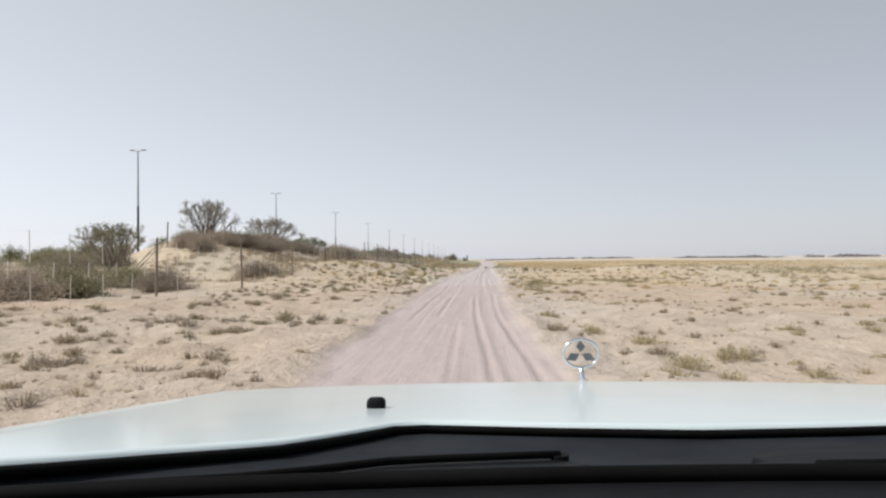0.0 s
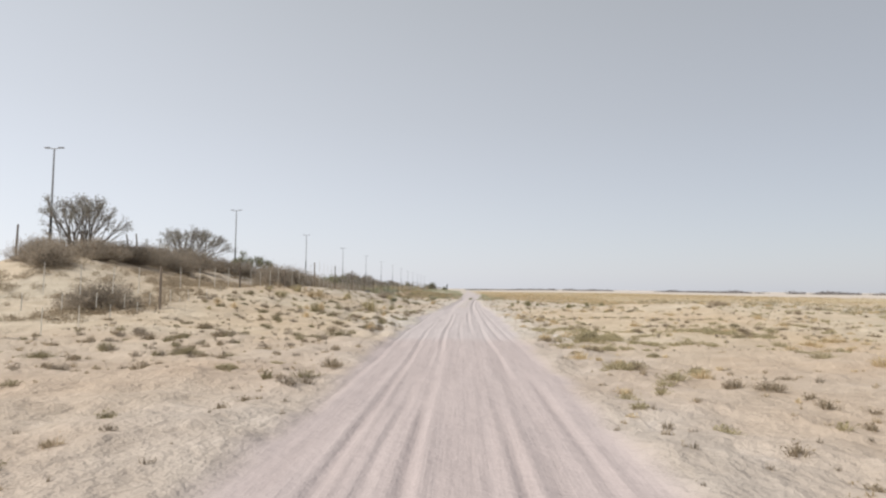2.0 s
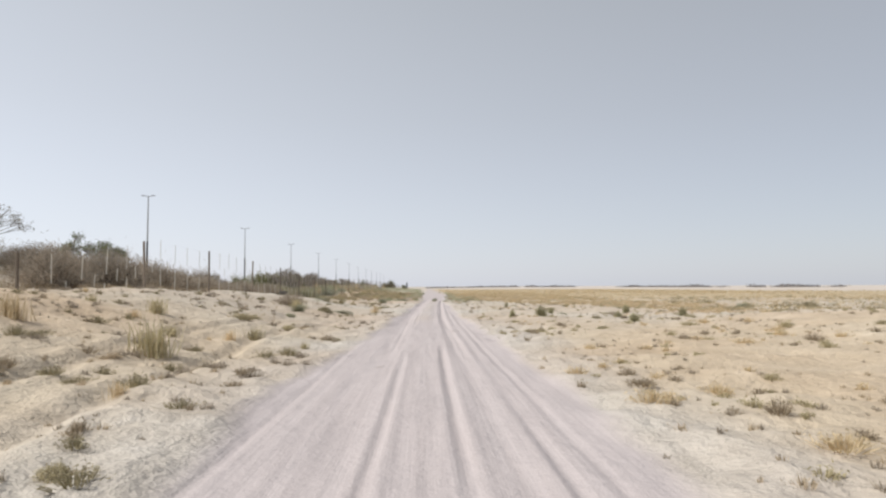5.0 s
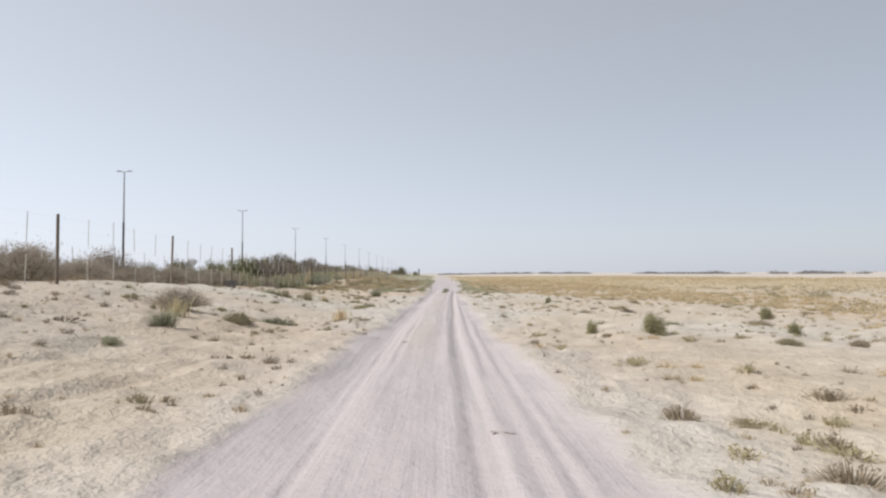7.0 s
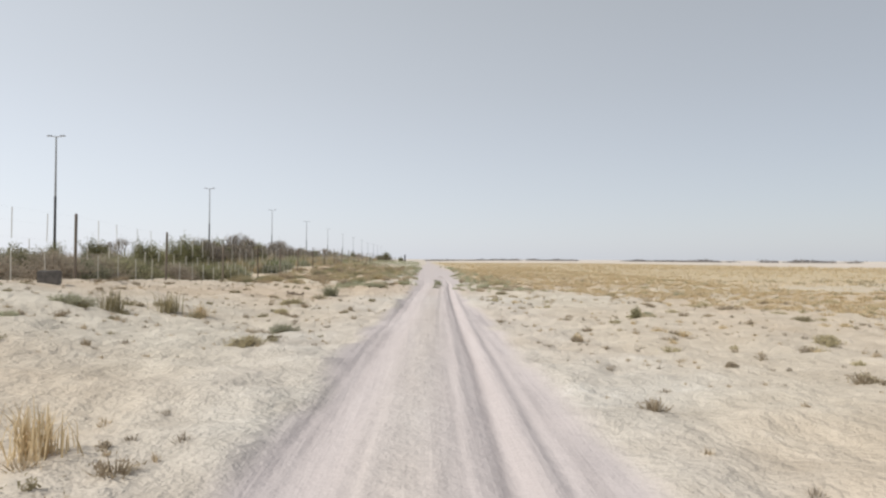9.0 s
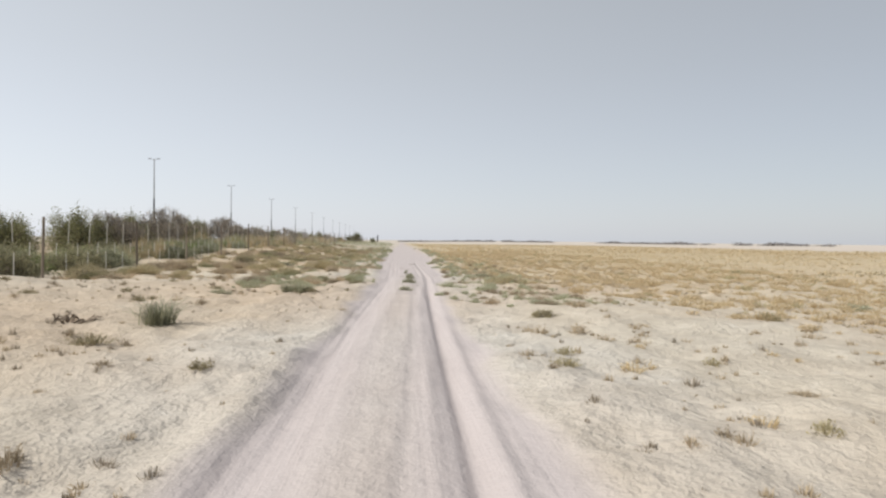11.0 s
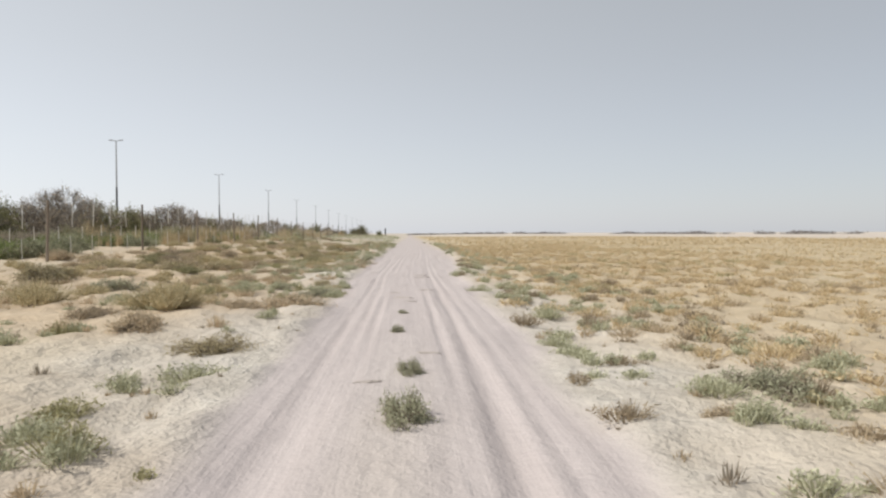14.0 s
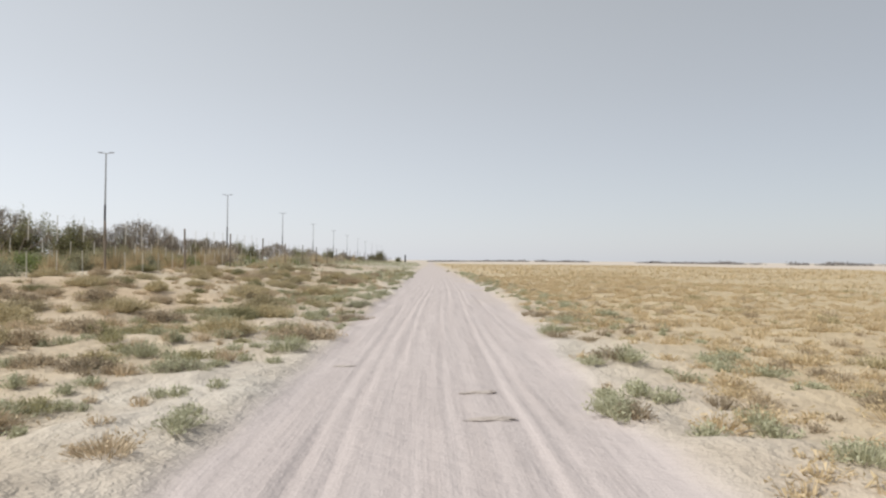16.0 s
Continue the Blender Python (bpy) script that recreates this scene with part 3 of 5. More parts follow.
# the three bushes that crown the sand mound, and the green one behind
b = bare_bush(11, 4.9, 3.3, 34, 3600, "bare grey many-stemmed bush on a sand mound", None, 4, 2, 0.24, 900)
set_down(b, -21.7, 50.5, 1.0, 0, None, 0.3)
b = bare_bush(12, 7.2, 2.9, 44, 4600, "wide bare grey bush on a sand mound", None, 4, 2, 0.24, 1200)
set_down(b, -21.6, 64.2, 1.0, 0, None, 0.1)
b = bare_bush(13, 5.4, 3.2, 36, 3600, "large half-bare bush with dark sparse leaves", GREEN, 4, 2, 0.28, 2200)
set_down(b, -21.3, 37.0, 1.0, 0)
b = bare_bush(14, 2.8, 2.2, 9, 2600, "small green-leaved bush beside the mound", FRESH)
set_down(b, -20.5, 75.5, 1.15, 0)

pr = random.Random(21)
# thicket plants: grey-brown, olive, green and bare kinds
THICK = [
    plant("thicket_shrub", shrub_meshes(31, 3.6, 1.15, 190, 42, 0.075, 0.12, DUSK, TWIG, 0, 0.4, 0.11), "dense grey-brown desert shrub with fine dry twigs", "shrub", "shrubs behind the fence"),
    plant("thicket_shrub", shrub_meshes(32, 3.2, 1.2, 190, 30, 0.05, 0.12, THICKET, TWIG), "dense olive desert shrub behind the wire fence", "shrub", "shrubs behind the fence"),
    plant("thicket_shrub", shrub_meshes(33, 3.0, 1.0, 190, 30, 0.05, 0.12, PALEGREEN, TWIG), "pale grey-green desert shrub behind the wire fence", "shrub", "shrubs behind the fence"),
    plant("thicket_shrub", shrub_meshes(34, 3.2, 0.8, 190, 30, 0.05, 0.12, FRESH, TWIG), "fresh green creeping shrub behind the wire fence", "shrub", "shrubs behind the fence"),
]
TALL = [
    plant("tall_bush", shrub_meshes(41, 3.6, 2.9, 260, 32, 0.062, 0.14, GREEN, TWIG, 0, 0.35), "tall dark green bush behind the fence", "bush", "tall bushes behind the fence"),
    plant("tall_bush", shrub_meshes(42, 4.2, 2.2, 260, 32, 0.062, 0.14, THICKET, TWIG, 0, 0.35), "tall olive-brown bush behind the fence", "bush", "tall bushes behind the fence"),
    plant("tall_bush", shrub_meshes(43, 4.4, 2.0, 260, 44, 0.085, 0.14, DUSK, GREYTWIG, 0, 0.3, 0.12), "tall dry grey-brown bush behind the fence", "bush", "tall bushes behind the fence"),
]
dry_tall = bare_bush(44, 4.6, 2.7, 12, 500, "leafless brown twiggy bush behind the fence", BROWN)
tagged(dry_tall, group="tall bushes behind the fence")

# on the mound's crest, along the fence, and in the hollow before it
CREST = [(-19.5, 44.5), (-21.5, 46.5), (-19.8, 48.5), (-22.5, 49.5), (-19.3, 51.5), (-21.5, 53.5), (-19.2, 55.0), (-21.0, 57.5), (-18.6, 58.5), (-20.5, 61.0),
         (-18.4, 62.5), (-20.6, 65.0), (-18.2, 66.5), (-20.3, 69.0), (-18.0, 70.5), (-20.0, 73.0), (-17.5, 74.0), (-23.5, 55.0), (-23.5, 60.0), (-24.0, 67.0)]
set_down(THICK[0], -17.8, 54.0, 0.9, 0, 0.9)
for k, (x, y) in enumerate(CREST):
    grow(THICK[0], x, y, pr.uniform(0.8, 1.1), pr.uniform(0, 360), pr.uniform(0.85, 1.15))
FENCE_SIDE = [(-12.8, 37.0, 0.85, 0.9), (-13.2, 58.6, 0.8, 1.25), (-14.0, 60.5, 0.9, 1.45), (-13.0, 62.6, 0.8, 1.3), (-14.2, 64.6, 0.9, 1.5), (-13.1, 66.6, 0.75, 1.2), (-14.6, 68.4, 0.9, 1.35),
              (-13.2, 70.4, 0.7, 1.0), (-14.4, 72.2, 0.8, 1.0), (-12.9, 73.6, 0.7, 0.8), (-14.0, 76.4, 0.9, 0.8), (-12.6, 80.2, 0.6, 0.85), (-13.6, 83.0, 0.8, 0.9), (-15.0, 78.6, 1.0, 1.45), (-16.2, 75.0, 0.9, 1.3)]
for x, y, s, sz in FENCE_SIDE:
    grow(THICK[0], x, y, s, pr.uniform(0, 360), sz)
BEHIND = [(-26.0, 44.0), (-28.5, 47.0), (-31.0, 44.5), (-33.5, 48.5), (-36.0, 52.0), (-30.0, 51.5), (-27.5, 40.0), (-34.0, 57.0), (-38.5, 58.0), (-41.0, 62.0), (-37.0, 64.0), (-32.0, 39.0), (-35.5, 44.0), (-25.0, 38.5)]
HOLLOW = [(-13.6, 11.0), (-15.5, 14.0), (-17.5, 18.0), (-14.5, 19.5), (-19.0, 22.5), (-15.5, 23.5), (-17.0, 26.5), (-20.0, 28.0), (-14.2, 28.5), (-17.5, 31.0), (-22.0, 32.0), (-24.0, 24.0), (-26.0, 29.0), (-22.5, 18.5), (-27.5, 34.5), (-30.0, 30.0), (-13.0, 14.5)]
set_down(THICK[1], -18.5, 14.0, 0.9, 0, 0.9)
for k, (x, y) in enumerate(HOLLOW):
    grow(THICK[(0, 1, 0, 0)[k % 4]], x, y, pr.uniform(0.7, 1.05), pr.uniform(0, 360), pr.uniform(0.8, 1.1))

for k, (x, y) in enumerate(BEHIND):
    grow(THICK[(2, 0, 1)[k % 3]], x, y, pr.uniform(0.9, 1.2), pr.uniform(0, 360), pr.uniform(1.0, 1.4))
# the first row of scrub along the wire
y = 73.0
while y < 106:
    k = pr.choice((0, 0, 0, 1)) if y < 86 else pr.choice((0, 1, 2, 3))
    grow(THICK[k], FX - pr.uniform(1.1, 3.8), y, pr.uniform(0.6, 0.85), pr.uniform(0, 360), pr.uniform(0.65, 0.95))
    y += pr.uniform(0.9, 1.5)
# the long thicket behind the fence, low in front and tall behind
set_down(THICK[2], -14.0, 86.0, 0.8, 0, 0.9)
y = 87.5
while y < 330:
    for _ in range(2 if y < 160 else 1):
        x = FX - pr.uniform(1.2, 9.5)
        k = pr.choice((0, 1, 2, 2, 3))
        grow(THICK[k], x, y + pr.uniform(-0.8, 0.8), pr.uniform(0.55, 0.95), pr.uniform(0, 360), pr.uniform(0.6, 0.95))
    y += pr.uniform(1.5, 2.3) * (1 if y < 160 else 2)
set_down(TALL[0], -23.5, 120.0, 1.0, 0, 0.9)
set_down(TALL[1], -25.0, 104.0, 1.0, 0, 0.9)
set_down(TALL[2], -24.0, 112.0, 1.0, 0, 0.9)
set_down(dry_tall, -23.2, 131.5, 1.1, 0, 1.1)
y = 92.0
while y < 420:
    x = -pr.uniform(21, 30) - (6 if y < 104 else 0)
    kind = pr.choice((TALL[0], TALL[0], TALL[1], TALL[1], TALL[2], TALL[2], dry_tall) if y < 128 else (TALL[0], TALL[1], TALL[2], TALL[2], dry_tall, dry_tall))
    grow(kind, x, y, pr.uniform(0.75, 1.0), pr.uniform(0, 360), pr.uniform(0.85, 1.2) if y > 114 else pr.uniform(0.55, 0.8))
    y += pr.uniform(1.7, 3.0) * (1 if y < 190 else 2)
TREES = [(-23.2, 126.6, 1.05, 1.15), (-22.8, 129.0, 0.85, 1.0), (-23.5, 138.0, 0.9, 1.0), (-23.0, 135.6, 0.95, 1.1), (-24.0, 152.0, 0.9, 1.15), (-23.2, 155.5, 0.9, 1.05)]
for x, y, k in ((-22.4, 143.5, 1.25), (-22.8, 147.0, 1.1), (-22.0, 163.0, 1.2), (-22.5, 168.0, 1.1)):
    grow(dry_tall, x, y, k, pr.uniform(0, 360), k * 1.1)
for x, y, s, sz in TREES:
    grow(TALL[0], x, y, s, pr.uniform(0, 360), sz)
FAR_LEFT = [(-39.5, 79), (-42.0, 81), (-44.5, 79), (-47.5, 82), (-50.0, 80), (-53.0, 82), (-36.5, 80), (-56.5, 84), (-60.0, 80), (-41.0, 90), (-47.0, 92)]
for k, (x, y) in enumerate(FAR_LEFT):
    grow(TALL[k % 2 * 2], x, y, 1.1, pr.uniform(0, 360), pr.uniform(0.95, 1.3))
for x, y, s in ((-16.2, 352, 1.7), (-19.5, 355, 1.2), (-11.0, 390, 1.0), (-23.5, 350, 0.9)):
    grow(TALL[0], x, y, s, pr.uniform(0, 360), s * 0.95)

set_down(THICK[3], -14.2, 107.0, 0.9, 0, 0.9)
for x, y in ((-14.5, 121.5), (-13.6, 124.0), (-14.4, 128.0), (-14.0, 135.0), (-15.5, 118.0), (-13.4, 92.5), (-14.6, 96.0)):
    grow(THICK[3], x, y, pr.uniform(0.7, 1.0), pr.uniform(0, 360), pr.uniform(0.7, 1.0))

# ---- low plants on the open sand ----
LOW = [
    plant("low_shrub", shrub_meshes(61, 1.0, 0.24, 150, 18, 0.023, 0.03, OLIVE, DUSK, 0, 0.62, 0.28), "low olive-brown shrub spreading on the sand", "shrub", "low shrubs on the sand"),
    plant("low_shrub", shrub_meshes(62, 1.0, 0.22, 150, 18, 0.023, 0.03, BROWN, DUSK, 0, 0.62, 0.28), "low dry brown shrub spreading on the sand", "shrub", "low shrubs on the sand"),
    plant("low_shrub", shrub_meshes(63, 1.0, 0.26, 150, 18, 0.023, 0.03, GREYGREEN, DUSK, 0, 0.62, 0.28), "low grey-green shrub spreading on the sand", "shrub", "low shrubs on the sand"),
    plant("low_shrub", shrub_meshes(64, 1.0, 0.27, 150, 18, 0.024, 0.03, SCRUB, DUSK, 0, 0.6, 0.22), "low golden-brown domed shrub on the sand", "shrub", "low shrubs on the sand"),
]


def grass_blades(gen, roots, h, spread, width, droop=0.35):
    """Curved blades, two faces each."""
    n = len(roots)
    az = gen.uniform(0, 2 * math.pi, n)
    out = np.stack([np.cos(az), np.sin(az), np.zeros(n)], 1)
    side = np.stack([-np.sin(az), np.cos(az), np.zeros(n)], 1)
    hh = (h * gen.uniform(0.5, 1.15, n))[:, None]
    lean = (gen.uniform(0.15, 1.0, n) * spread)[:, None]
    up = np.array([[0, 0, 1.0]])
    mid = roots + up * hh * 0.6 + out * lean * 0.4
    tip = roots + up * hh * (1 - droop * gen.uniform(0, 1, (n, 1))) + out * lean
    verts = np.stack([roots - side * width, roots + side * width, mid + side * width * 0.7, mid - side * width * 0.7, tip + side * width * 0.15, tip - side * width * 0.15], 1).reshape(-1, 3)
    b = 6 * np.arange(n)[:, None]
    return verts, np.concatenate([b + np.array([[0, 1, 2, 3]]), b + np.array([[3, 2, 4, 5]])])


def tuft_mesh(seed, n, r, h, spread, mat):
    gen = np.random.default_rng(seed)
    roots = np.stack([gen.normal(0, r, n), gen.normal(0, r, n), np.full(n, -0.02)], 1)
    return np_mesh("grass_tuft", [grass_blades(gen, roots, h, spread, 0.006)], mat)


TUFT = [tagged(new("grass_tuft", tuft_mesh(71, 130, 0.10, 0.42, 0.26, OLIVE)), "upright olive-grey grass tuft on bare sand", "grass", "grass tufts on the sand"),
        tagged(new("grass_tuft", tuft_mesh(72, 120, 0.09, 0.40, 0.20, STRAW)), "upright straw-coloured grass tuft on bare sand", "grass", "grass tufts on the sand")]
FAN = tagged(new("grass_tuft", tuft_mesh(73, 300, 0.07, 0.36, 0.52, GREYGREEN)), "fan of grey-green grass blades on bare sand", "grass", "grass tufts on the sand")
set_down(FAN, -3.9, 88.5, 1.45)
grow(FAN, -2.55, 94.7, 1.15, 40)
grow(FAN, -2.85, 94.9, 0.8, 130)
grow(FAN, -2.3, 94.8, 0.75, 200)
grow(FAN, -5.6, 62.3, 1.2, 70)
set_down(TUFT[0], -7.1, 37.8, 0.9)
set_down(TUFT[1], -6.4, 39.2, 0.8)
UPRIGHT = [(-6.6, 41.5, 1.0), (-6.5, 42.0, 0.8), (-6.1, 43.8, 0.7), (-8.0, 46.7, 0.9), (-5.2, 47.3, 1.3), (-7.8, 47.8, 1.1), (-6.0, 64.0, 1.1), (-3.0, 68.1, 0.9), (-6.6, 76.9, 1.0), (-5.1, 77.6, 0.8),
           (-5.9, 77.9, 1.0), (-8.6, 44.0, 0.8), (-9.2, 49.0, 0.9), (-4.6, 51.5, 0.8), (-7.2, 52.5, 0.9)]
for k, (x, y, s) in enumerate(UPRIGHT):
    grow(TUFT[k % 2 if k < 11 else 0], x, y, s * 1.3, pr.uniform(0, 360))
for k in range(26):
    grow(TUFT[k % 2], pr.uniform(-10.5, -3.2), pr.uniform(33, 56), pr.uniform(0.4, 0.8), pr.uniform(0, 360))

SHRUBS_A = [(-4.2, 24.9, .53), (-3.8, 26.2, .3), (3.3, 26.3, .4), (-5.8, 27.3, .66), (1.5, 27.6, .37), (3.1, 28.1, .4), (2.5, 29.4, .54), (-7.2, 30.5, .5), (-6.2, 30.6, .5), (2.5, 31.7, 1.0), (3.2, 32.2, .8),
            (-3.5, 31.7, .33), (-7.6, 32.7, .72), (6.9, 33.3, .43), (1.8, 34.4, .4), (9.6, 36.5, .45), (8.8, 38.3, .5), (3.6, 38.4, .36), (-3.1, 40.6, .36), (-4.0, 40.7, .48), (-7.7, 42.5, .3), (3.5, 44.2, .33), (6.6, 44.2, .45), (-5.4, 46.3, .4), (3.9, 47.0, .34)]
SHRUBS_B = [(11.8, 47.4, 1.1), (8.9, 49.6, .5), (4.3, 54.4, .45), (-4.4, 54.4, .6), (2.4, 55.3, .41), (-5.9, 55.4, .95), (-5.5, 60.0, .5), (6.8, 60.5, .57), (5.9, 61.1, .6), (5.5, 62.0, .42), (5.6, 65.9, .48), (6.2, 72.0, .6), (-5.0, 65.0, 1.0),
            (7.9, 66.2, .75), (-4.4, 66.0, 1.0), (3.9, 66.5, .34), (3.5, 71.8, .3), (-6.5, 68.3, .48), (8.9, 71.1, .38), (12.4, 72.0, .57), (9.4, 72.5, .35), (-6.7, 73.7, .51), (-3.1, 73.8, .66), (6.5, 74.7, .55), (7.0, 75.4, .64), (-7.0, 76.0, .96)]
SHRUBS_C = [(-3.1, 76.4, .65), (23.1, 76.2, 1.2), (19.5, 77.0, 1.3), (8.5, 78.7, .57), (6.7, 79.7, .4), (5.5, 80.7, .42), (-4.1, 80.9, .62), (8.5, 82.4, .88), (-4.2, 82.9, .83), (3.8, 83.3, .41), (6.5, 83.7, .51), (-5.4, 85.7, .45), (2.7, 89.3, .56),
            (7.1, 89.5, .67), (3.1, 90.9, .58), (11.7, 91.5, .77), (10.9, 92.2, .95), (3.4, 92.6, .55), (-4.3, 93.8, .59), (-5.0, 96.1, .54), (4.5, 97.0, .31), (-4.5, 98.6, .84), (-1.3, 98.9, .57)]
SHRUBS_D = [(-2.1, 99.6, .61), (3.8, 100.7, .44), (-2.6, 101.0, .69), (-3.6, 101.3, .7), (-4.9, 101.4, .65), (-1.9, 101.5, .65), (2.6, 101.9, .39), (-4.4, 103.8, .96), (-1.5, 104.9, .8), (-5.3, 105.5, .63), (-4.7, 105.5, 1.0),
            (-2.8, 106.1, .83), (-4.0, 107.5, .81), (-1.4, 108.9, 1.05), (-2.2, 108.8, .73), (-6.9, 108.9, .95), (2.6, 109.4, .55), (-3.2, 114.0, .43), (-1.5, 114.0, .49), (-8.5, 114.7, 1.66), (-2.7, 114.7, .61), (-4.6, 114.8, 1.02), (-3.8, 115.8, .9)]
SHRUBS_E = [(-6.5, 118.2, 1.2), (-2.1, 118.3, .55), (-3.2, 118.5, .84), (-3.9, 118.7, .7), (-6.8, 119.7, 1.24), (3.0, 121.2, .47), (-1.4, 121.6, 1.08), (-5.0, 121.7, 1.08), (3.0, 122.6, .39), (-4.6, 124.0, .98), (-1.2, 125.5, .92), (3.6, 125.7, .62), (-8.6, 126.1, .95),
            (3.8, 126.2, .52), (-9.6, 126.4, 1.13), (-7.7, 127.7, .86), (-2.3, 128.3, .88), (-1.3, 128.4, .74), (-4.8, 130.7, 1.39), (-9.4, 134.4, 1.15), (-8.7, 137.2, 1.27)]
for k, p in enumerate(LOW):
    set_down(p, (-8.6, -7.8, -6.0, -5.6)[k], (118.0, 121.5, 113.0, 119.2)[k], 1.1, 40 * k)
for x, y, w in SHRUBS_A + SHRUBS_B + SHRUBS_C + SHRUBS_D + SHRUBS_E:
    if y < 60:
        k = pr.choice((0, 0, 1))
    elif y < 98:
        k = pr.choice((0, 1, 2))
    else:
        k = 2 if abs(x) < 3.0 and pr.random() < 0.35 else pr.choice((0, 1, 1, 3))
    grow(LOW[k], x, y, w * (0.9 if y < 98 else 1.05), pr.uniform(0, 360), w * pr.uniform(0.8, 1.2))
# a row of grey-green ones on the hump between the ruts
for x, y, w in ((0.27, 96.1, 0.36), (0.44, 99.4, 0.42), (0.36, 100.1, 0.26), (0.50, 102.1, 0.48), (0.55, 103.6, 0.34), (0.42, 106.1, 0.26), (0.47, 108.0, 0.2)):
    grow(LOW[2], x, y, w, pr.uniform(0, 360), w * 1.7)
# more of them where the scrub closes up, beside the track and before the fence
made = [(x, y) for x, y, w in SHRUBS_C + SHRUBS_D + SHRUBS_E]
n = 0
while n < 60:
    y = pr.uniform(98, 190)
    x = pr.uniform(-10.3, -1.1) if pr.random() < 0.9 else pr.uniform(2.5, 4.2)
    if pr.random() < 0.5 and x < -1:
        x = pr.uniform(-4.5, -1.2)
    if any(abs(x - a) < 0.62 and abs(y - c) < 0.75 for a, c in made):
        continue
    if float(fbm(np.array([x / 3]), np.array([y / 3]), 2)[0]) < 0.5:
        continue
    made.append((x, y))
    n += 1
    near_track = float(track_out(x, y)) < 1.9
    w = pr.uniform(0.4, 0.75) if near_track else pr.uniform(0.6, 1.35)
    k = 2 if near_track and pr.random() < 0.4 else pr.choice((0, 1, 3, 3))
    grow(LOW[k], x, y, w * 1.2, pr.uniform(0, 360), w * pr.uniform(0.9, 1.4))

# small fresh bushes that stand alone on the open sand, and a dry one before the fence
sprout = plant("small_bush", shrub_meshes(65, 0.46, 0.42, 110, 34, 0.016, 0.03, MOSS, TWIG, -0.3, 0.5, 0.28), "small fresh green bush alone on the sand", "bush", "small bushes on the sand")
set_down(sprout, 4.1, 62.8, 1.1)
for x, y, s in ((3.05, 63.8, 0.75), (5.2, 66.5, 0.8), (7.6, 64.0, 0.8), (6.2, 57.5, 0.8), (9.5, 69.0, 1.0), (4.8, 79.5, 0.8), (8.8, 60.0, 0.9)):
    grow(sprout, x, y, s, pr.uniform(0, 360))
grow(THICK[0], -6.7, 65.8, 0.5, 30, 0.42)

# a heap of dead twigs
dead = thing("dead_branches", "heap of dead brown twigs lying on the sand", "branches")
me, _ = branch_mesh(81, 0.9, 0.26, 16, TWIG, 0.1, 2)
new("twig_heap", me).parent = dead
set_down(dead, -5.4, 88.4, 1.7, 0, 1.2, 0.02)
for x, y, k, turn in ((-4.6, 66.6, 1.2, 60), (-4.0, 66.2, 0.8, 150), (-3.0, 74.8, 0.6, 20), (-5.6, 69.5, 0.7, 200), (-6.8, 61.0, 1.0, 90), (-3.6, 59.8, 0.7, 250)):
    grow(dead, x, y, k, turn, k * 0.8, 0.02)


# ---- scattered small growth: one mesh for each spread ----
def scatter(name, label, gen, xy, leaves, h, spread, mat, leaf=0.017, category="plants"):
    """Many small cushions of fine leaves and twigs, each with its own size, stretch and lean."""
    n = len(xy)
    sc = gen.uniform(0.45, 1.6, n) ** 1.3
    tall = gen.uniform(0.6, 1.5, n)
    turn, longer = gen.uniform(0, math.pi, n), gen.uniform(1.0, 1.9, n)
    lob, ph = gen.integers(2, 5, n), gen.uniform(0, 6, n)
    k = np.repeat(np.arange(n), np.maximum(12, (leaves * sc ** 1.8).astype(int)))
    m = len(k)
    az, el = gen.uniform(0, 2 * math.pi, m), np.arcsin(gen.uniform(0.0, 1, m))
    r = gen.uniform(0.02, 1, m) ** 0.32 * (1 + 0.28 * np.sin(az * lob[k] + ph[k]))
    a, b2 = r * np.cos(az) * np.cos(el) * spread * longer[k] * sc[k], r * np.sin(az) * np.cos(el) * spread / longer[k] ** 0.5 * sc[k]
    q = xy[k] + np.stack([a * np.cos(turn[k]) - b2 * np.sin(turn[k]), a * np.sin(turn[k]) + b2 * np.cos(turn[k])], 1)
    z = height(xy[:, 0], xy[:, 1])[k] + 0.005 + h * 1.3 * sc[k] ** 0.7 * tall[k] * r * np.sin(el)
    return tagged(new(name, np_mesh(name, [leaf_quads(np.column_stack([q, z]), leaf, gen, -0.2, 0.3)], mat)), label, category, kind="stuff")


def points(gen, n, x0, x1, y0, y1, clear=1.5, thin=None, bare=0.48, clump=0.5):
    p = np.column_stack([gen.uniform(x0, x1, n), gen.uniform(y0, y1, n)])
    ok = track_out(p[:, 0], p[:, 1]) > clear - 1.4 + gen.uniform(0, 1.2, n) ** 2
    ok &= (1 - clump) * fbm(p[:, 0] / 4, p[:, 1] / 4, 2) + clump * fbm(p[:, 0] / 0.8, p[:, 1] / 0.8, 2) + gen.normal(0, 0.04, n) > bare
    if thin is not None:
        ok &= thin(p)
    return p[ok]


def spaced(gen, x0, x1, y0, y1, step, keep, thin, clear=1.5):
    """Places about one step apart, uneven, with some left out."""
    gx2, gy2 = np.meshgrid(np.arange(x0, x1, step), np.arange(y0, y1, step))
    p = np.column_stack([gx2.ravel(), gy2.ravel()]) + gen.uniform(-0.42, 0.42, (gx2.size, 2)) * step
    ok = (gen.uniform(0, 1, len(p)) < keep * (0.5 + fbm(p[:, 0] / 3, p[:, 1] / 3, 2))) & (track_out(p[:, 0], p[:, 1]) > clear - 1.4 + gen.uniform(0, 1, len(p)) ** 2) & thin(p)
    return p[ok]


